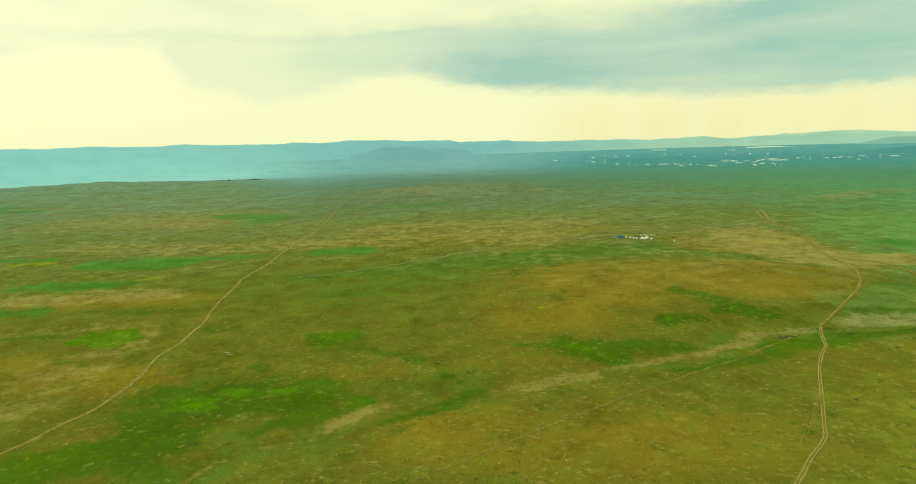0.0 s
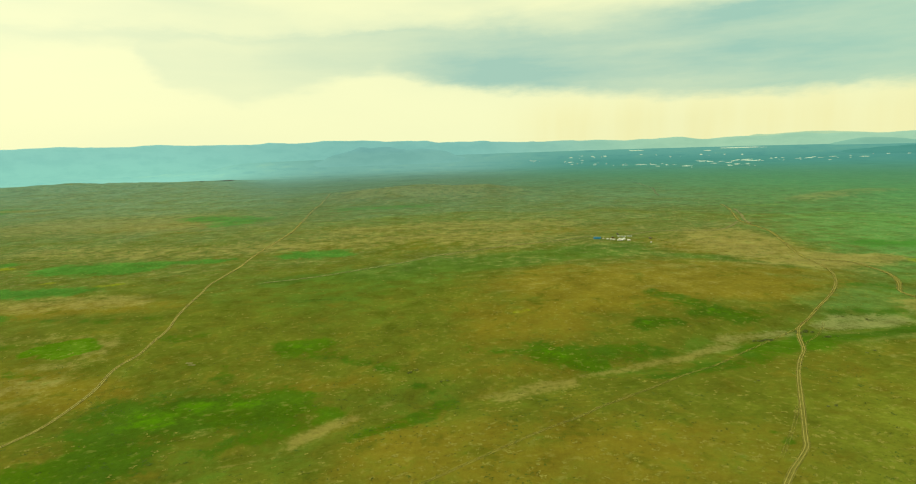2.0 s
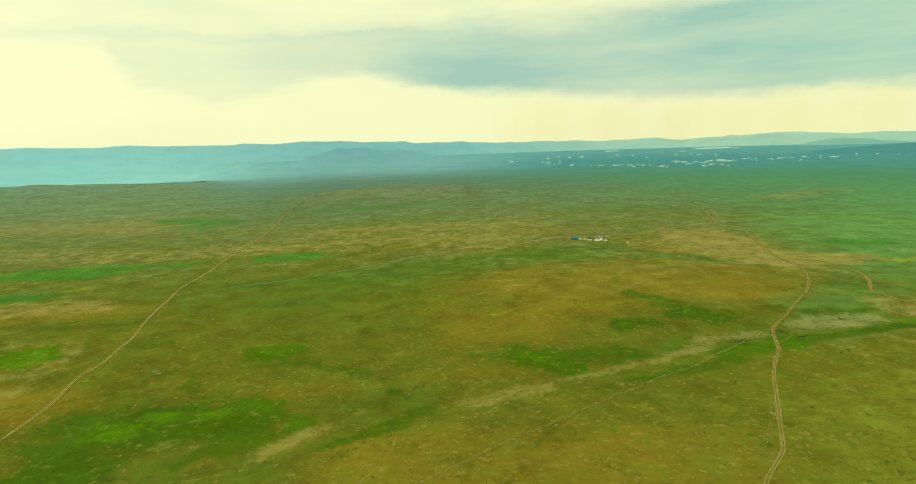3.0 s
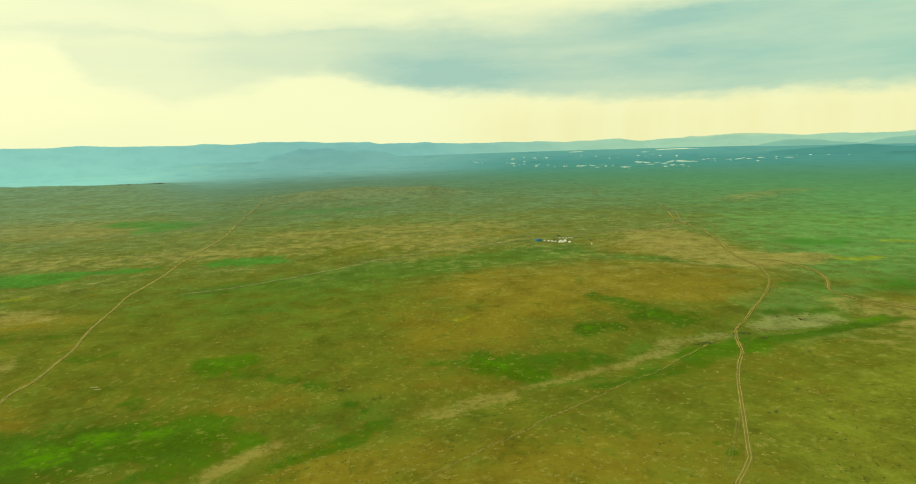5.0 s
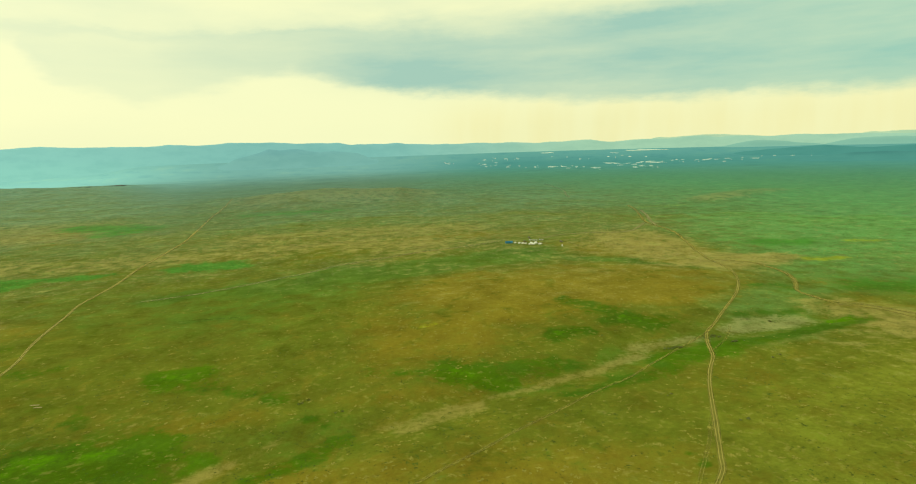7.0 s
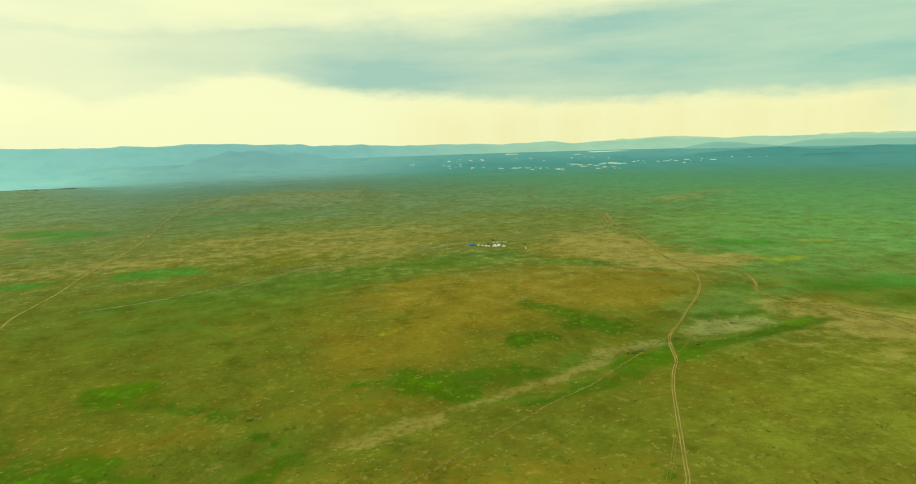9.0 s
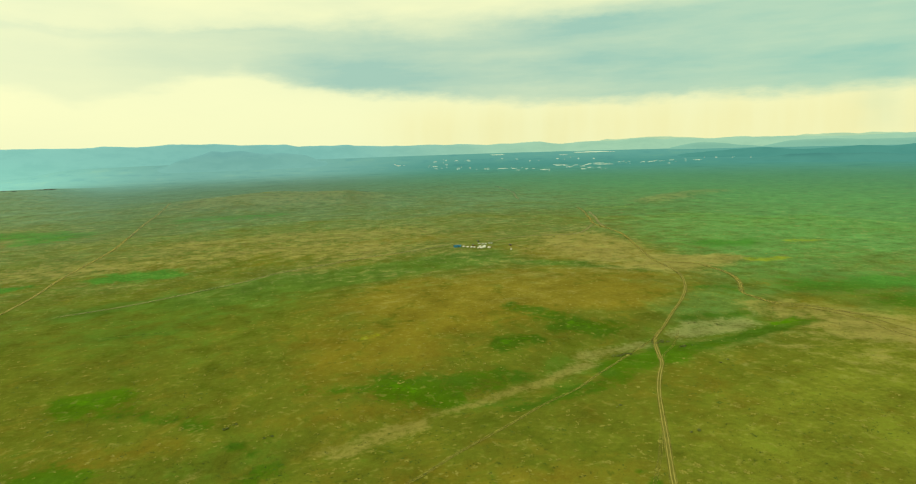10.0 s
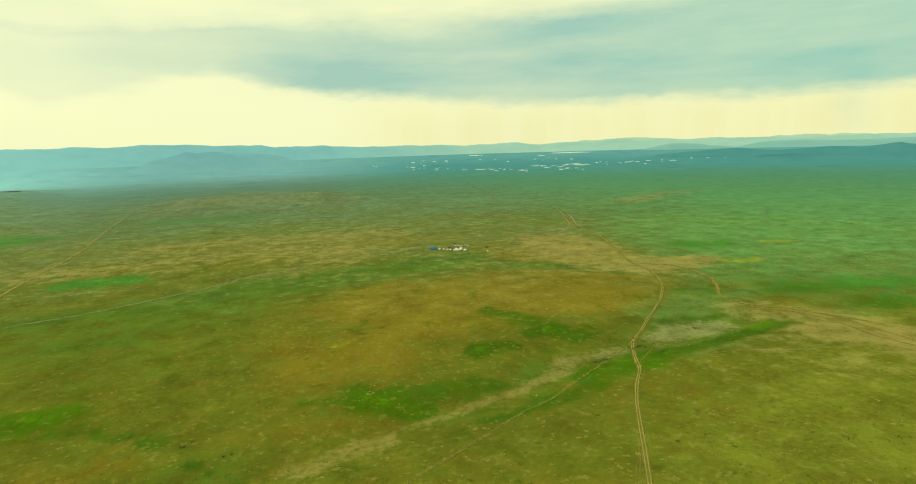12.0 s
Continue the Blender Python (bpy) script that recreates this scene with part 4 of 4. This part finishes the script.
def make_mast(high, label):
    """A weathered pole with a cross arm and stays of wood."""
    root = new("pole")
    part("shaft", lathe([(0.22, -0.3), (0.19, high * 0.5), (0.14, high)], 12, True), M_WOOD, root)
    part("cross_arm", box(1.6, 0.14, 0.14, (0, 0, high - 0.5)), M_WOOD, root)
    bm = box(0.12, 0.12, high * 0.62, bevel=0.0)
    bmesh.ops.transform(bm, verts=list(bm.verts), matrix=pose(0.9, 0, high * 0.28, 0, -24, 0))
    part("brace", bm, M_WOOD, root)
    return tagged(root, label, "pole")


place(make_mast(5.5, "dark wooden pole with a cross arm behind the tents"), 337, 1094)
place(make_mast(4.6, "lone dark wooden pole on the grass"), 376, 1033)


def make_hut():
    root = new("outhouse")
    for x in (-0.72, 0.72):
        part("side_wall", box(0.06, 1.5, 2.5, (x, 0, 1.25)), M_FELT, root)
    for y in (-0.72, 0.72):
        part("wall", box(1.38, 0.06, 2.4, (0, y, 1.2)), M_FELT, root)
    roof = box(1.9, 1.9, 0.08, bevel=0.01)
    bmesh.ops.transform(roof, verts=list(roof.verts), matrix=pose(0, 0, 2.6, 6, 0, 0))
    part("roof", roof, M_FELT, root)
    door = part("door", box(0.75, 0.05, 1.9, (0, -0.78, 1.0)), M_FELT, root)
    part("handle", box(0.05, 0.06, 0.18, (0.28, -0.84, 1.0), 0.01), M_DARK, door)
    return tagged(root, "narrow white outhouse standing apart on the grass", "hut")


place(make_hut(), 364, 997, 10)


def make_truck():
    """A canvas-topped lorry: cab, load bed, canvas hood, wheels."""
    root = new("truck")
    cab = box(1.7, 2.1, 1.7, (2.4, 0, 1.65), 0.12)
    part("cab", cab, M_DARK, root, "dark painted cab")
    part("bonnet", box(0.9, 1.8, 0.8, (3.55, 0, 1.2), 0.10), M_DARK, root)
    part("windscreen", box(0.04, 1.8, 0.6, (3.27, 0, 2.05), 0.01), M_GLASS, root, "dark windscreen")
    part("load_bed", box(4.4, 2.2, 0.5, (-0.8, 0, 1.15), 0.04), M_WOOD, root, "wooden load bed")
    hood = lathe([(1.15, -2.2), (1.15, 2.2)], 24, True)
    bmesh.ops.transform(hood, verts=list(hood.verts), matrix=pose(-0.8, 0, 1.75, 0, 90, 0))
    part("hood", hood, M_HOOD, root, "dark canvas hood")
    for x in (-2.0, -0.9, 2.7):
        for y in (-0.95, 0.95):
            bm = lathe([(0.26, -0.15), (0.46, -0.15), (0.50, -0.08), (0.50, 0.08), (0.46, 0.15), (0.26, 0.15)], 20)
            bmesh.ops.transform(bm, verts=list(bm.verts), matrix=pose(x, y, 0.50, 90, 0, 0))
            wheel = part("wheel", bm, M_RUBBER, root, "black tyre")
            bm = lathe([(0.03, -0.13), (0.28, -0.12), (0.28, 0.12), (0.03, 0.13)], 20)
            bmesh.ops.transform(bm, verts=list(bm.verts), matrix=pose(x, y, 0.50, 90, 0, 0))
            part("rim", bm, M_DARK, wheel)
    return tagged(root, "dark canvas-topped truck parked by the tents", "truck", "trucks of the camp")


truck = place(make_truck(), 318, 1062, 80)
for tx, ty, turn in [(337, 1096, 95), (376, 1035, 100)]:
    copy_thing(truck, pose(tx, ty, lay(tx, ty), 0, 0, turn))

# ---- stones and timbers ----


def rock_mesh(name, size, seed, mat, flat=0.6):
    bm = bmesh.new()
    bmesh.ops.create_icosphere(bm, subdivisions=2, radius=1.0)
    rng = np.random.default_rng(seed)
    shift = Vector(rng.uniform(-50, 50, 3))
    for v in bm.verts:
        k = 1 + 0.55 * noise.noise(v.co * 1.1 + shift) + 0.25 * noise.noise(v.co * 3.1 + shift)
        v.co = Vector((v.co.x * k * size[0], v.co.y * k * size[1], max(-0.3, v.co.z * k) * size[2] * flat))
    mesh = bpy.data.meshes.new(name)
    bm.to_mesh(mesh)
    bm.free()
    mesh.materials.append(mat)
    return mesh


rng = np.random.default_rng(12)
outcrop_meshes = [rock_mesh("outcrop", (15, 8, 7), s, M_STONE) for s in (1, 2, 3)]
for az, r, scale in [(-18.35, 3348, 1.1), (-18.7, 3360, 0.8), (-19.0, 3342, 0.6), (-20.6, 3288, 0.7), (-21.2, 3300, 0.5), (-27.6, 3348, 0.35), (-25.3, 3360, 0.3), (-18.1, 3360, 0.6)]:
    ox, oy = r * math.sin(radians(az)), r * math.cos(radians(az))
    ob = new("rock_outcrop", outcrop_meshes[int(rng.integers(3))])
    ob.matrix_world = pose(ox, oy, lay(ox, oy, 0.5), 0, 0, float(rng.uniform(0, 40) - az)) @ Matrix.Diagonal((scale, scale, scale, 1))
    tagged(ob, "dark weathered rock outcrop on the ridge", "rock", "outcrops of the ridge")


def make_timber(length):
    root = new("timber_pile")
    for k in range(3):
        bm = box(length - 0.3 * k, 0.40, 0.32, (0.15 * k, 0.50 * (k - 1), 0.16), 0.03)
        part("beam", bm, M_PALESTONE, root)
    return tagged(root, "pale weathered beams lying on the grass", "timber", "beams on the grass")


beams = place(make_timber(6.0), -213, 522.5, -8)
copy_thing(beams, pose(-209, 518, lay(-209, 518), 0, 0, -8))

# ---- tussocks, shrubs and grass ----


def leaf_material(name, colour, other):
    mat, n, out = material(name)
    pick = n.add("ShaderNodeNewGeometry").outputs["Random Per Island"]
    surface(n, out, n.mix(pick, colour, other), 0.9, spec=0.1)
    return mat


M_STRAW = leaf_material("bleached_grass", (0.330, 0.298, 0.058), (0.225, 0.208, 0.030))
M_TUFT = leaf_material("green_tuft", (0.075, 0.125, 0.012), (0.050, 0.095, 0.010))
M_BUSH = leaf_material("bush_leaf", (0.160, 0.200, 0.060), (0.230, 0.255, 0.085))
M_SHRUB = leaf_material("dark_shrub", (0.040, 0.070, 0.008), (0.070, 0.095, 0.012))


def scatter(name, label, mat, count, near, far, radius, tall, blades, want, seed, group=1, spread=0.0):
    """Many low clumps of splayed blades, as one object; want() thins them by place."""
    g = np.random.default_rng(seed)
    az = np.radians(g.uniform(-48, 64, count))
    r = near * (far / near) ** g.uniform(0, 1, count) if far / near > 3 else np.sqrt(g.uniform(near ** 2, far ** 2, count))
    x, y = r * np.sin(az), r * np.cos(az)
    # clumps stand in loose groups
    x, y = np.repeat(x, group) + g.normal(0, spread, count * group), np.repeat(y, group) + g.normal(0, spread, count * group)
    count = count * group
    keep = g.uniform(0, 1, count) < want(x, y)
    x, y = x[keep], y[keep]
    m = len(x)
    z = height(x, y)
    size = radius * g.lognormal(0, 0.38, m)
    a = g.uniform(0, 2 * math.pi, (m, blades))
    reach = g.uniform(0.5, 1.1, (m, blades)) * size[:, None]
    root = g.uniform(0.0, 0.4, (m, blades)) * size[:, None]
    up = tall * g.uniform(0.5, 1.2, (m, blades))
    half = 0.32 * size[:, None] * np.ones((1, blades))
    ca, sa = np.cos(a), np.sin(a)
    cx, cy, cz = x[:, None], y[:, None], z[:, None]
    p0 = np.stack([cx + ca * root - sa * half, cy + sa * root + ca * half, cz + 0 * a - 0.05], -1)
    p1 = np.stack([cx + ca * root + sa * half, cy + sa * root - ca * half, cz + 0 * a - 0.05], -1)
    p2 = np.stack([cx + ca * reach, cy + sa * reach, cz + up], -1)
    verts = np.stack([p0, p1, p2], 2).reshape(-1, 3)
    faces = np.arange(len(verts)).reshape(-1, 3)
    mesh = bpy.data.meshes.new(name)
    mesh.vertices.add(len(verts))
    mesh.vertices.foreach_set("co", verts.astype(np.float32).ravel())
    mesh.loops.add(len(verts))
    mesh.loops.foreach_set("vertex_index", faces.astype(np.int32).ravel())
    mesh.polygons.add(len(faces))
    mesh.polygons.foreach_set("loop_start", (np.arange(len(faces)) * 3).astype(np.int32))
    mesh.update(calc_edges=True)
    mesh.validate()
    mesh.materials.append(mat)
    return tagged(new(name, mesh), label, "grass", kind="stuff")


def dry_places(x, y):
    layers = cover(x, y)
    return np.clip(0.55 - 0.9 * layers[0] + 1.6 * fbm(x, y, 54.0, 77) - 0.6 * layers[5], 0.03, 1) * (layers[1] < 0.4)


def shrub_places(x, y):
    moist, bare = cover(x, y)[:2]
    return np.clip(0.25 + 2.4 * fbm(x, y, 72.0, 83), 0.0, 1)


def green_places(x, y):
    moist, bare = cover(x, y)[:2]
    return np.clip(0.2 + 0.6 * moist + 2.0 * fbm(x, y, 42.0, 87), 0.02, 1) * (bare < 0.5)


scatter("bleached_tussocks", "scattered bleached tussocks of dry grass", M_STRAW, 6500, 230, 1500, 0.85, 0.20, 11, dry_places, 3, 4, 0.8)
scatter("dark_shrubs", "low dark shrubs dotted over the steppe", M_SHRUB, 7500, 230, 1500, 0.55, 0.30, 7, shrub_places, 4, 4, 1.3)
scatter("green_tufts", "clumps of greener grass among the dry", M_TUFT, 6000, 230, 1150, 0.8, 0.20, 7, green_places, 5, 5, 1.8)


def make_bush(seed):
    """A low dark bush: short stems and a crown of many small leaves."""
    g = np.random.default_rng(seed)
    root = new("bush")
    bm = bmesh.new()
    for k in range(160):
        a, u = g.uniform(0, 2 * math.pi), g.uniform(0, 1)
        rad = 1.25 * math.sqrt(g.uniform(0, 1)) * (1.0 - 0.35 * u)
        c = Vector((rad * math.cos(a), rad * math.sin(a) * 0.8, 0.1 + 0.75 * u * (1.1 - rad / 1.6)))
        turn = Euler(g.uniform(0, 6.28, 3)).to_matrix()
        s = g.uniform(0.10, 0.22)
        bm.faces.new([bm.verts.new(c + turn @ Vector(p) * s) for p in ((-1, 0, 0), (0, -0.5, 0), (1, 0, 0), (0, 0.5, 0))])
    part("leaves", bm, M_BUSH, root)
    for k in range(5):
        bm = lathe([(0.04, 0.0), (0.025, 0.35), (0.012, 0.65)], 6, True)
        bmesh.ops.transform(bm, verts=list(bm.verts), matrix=pose(0, 0, -0.05, g.uniform(-35, 35), g.uniform(-35, 35), 0))
        part("stem", bm, M_WOOD, root)
    return tagged(root, "low dark bush growing in the grass by the wash", "bush", "bushes by the wash")


bush = place(make_bush(3), 330, 524)
g = np.random.default_rng(8)
for cx, cy, spread, count in [(340, 535, 6.5, 16), (284, 517, 6, 10), (296, 518, 4.8, 7), (350, 513, 6, 7), (393, 569, 4.5, 3), (418, 560, 7.2, 4), (-20, 479, 6, 5), (10, 457, 5, 3), (354, 470, 4, 2), (257, 374, 3, 2), (234, 423, 3, 2)]:
    for k in range(count):
        bx, by, s = cx + g.normal(0, spread * 0.6), cy + g.normal(0, spread * 0.3), g.uniform(0.7, 1.5)
        copy_thing(bush, pose(bx, by, lay(bx, by), 0, 0, g.uniform(0, 360))).scale = (s, s, s)
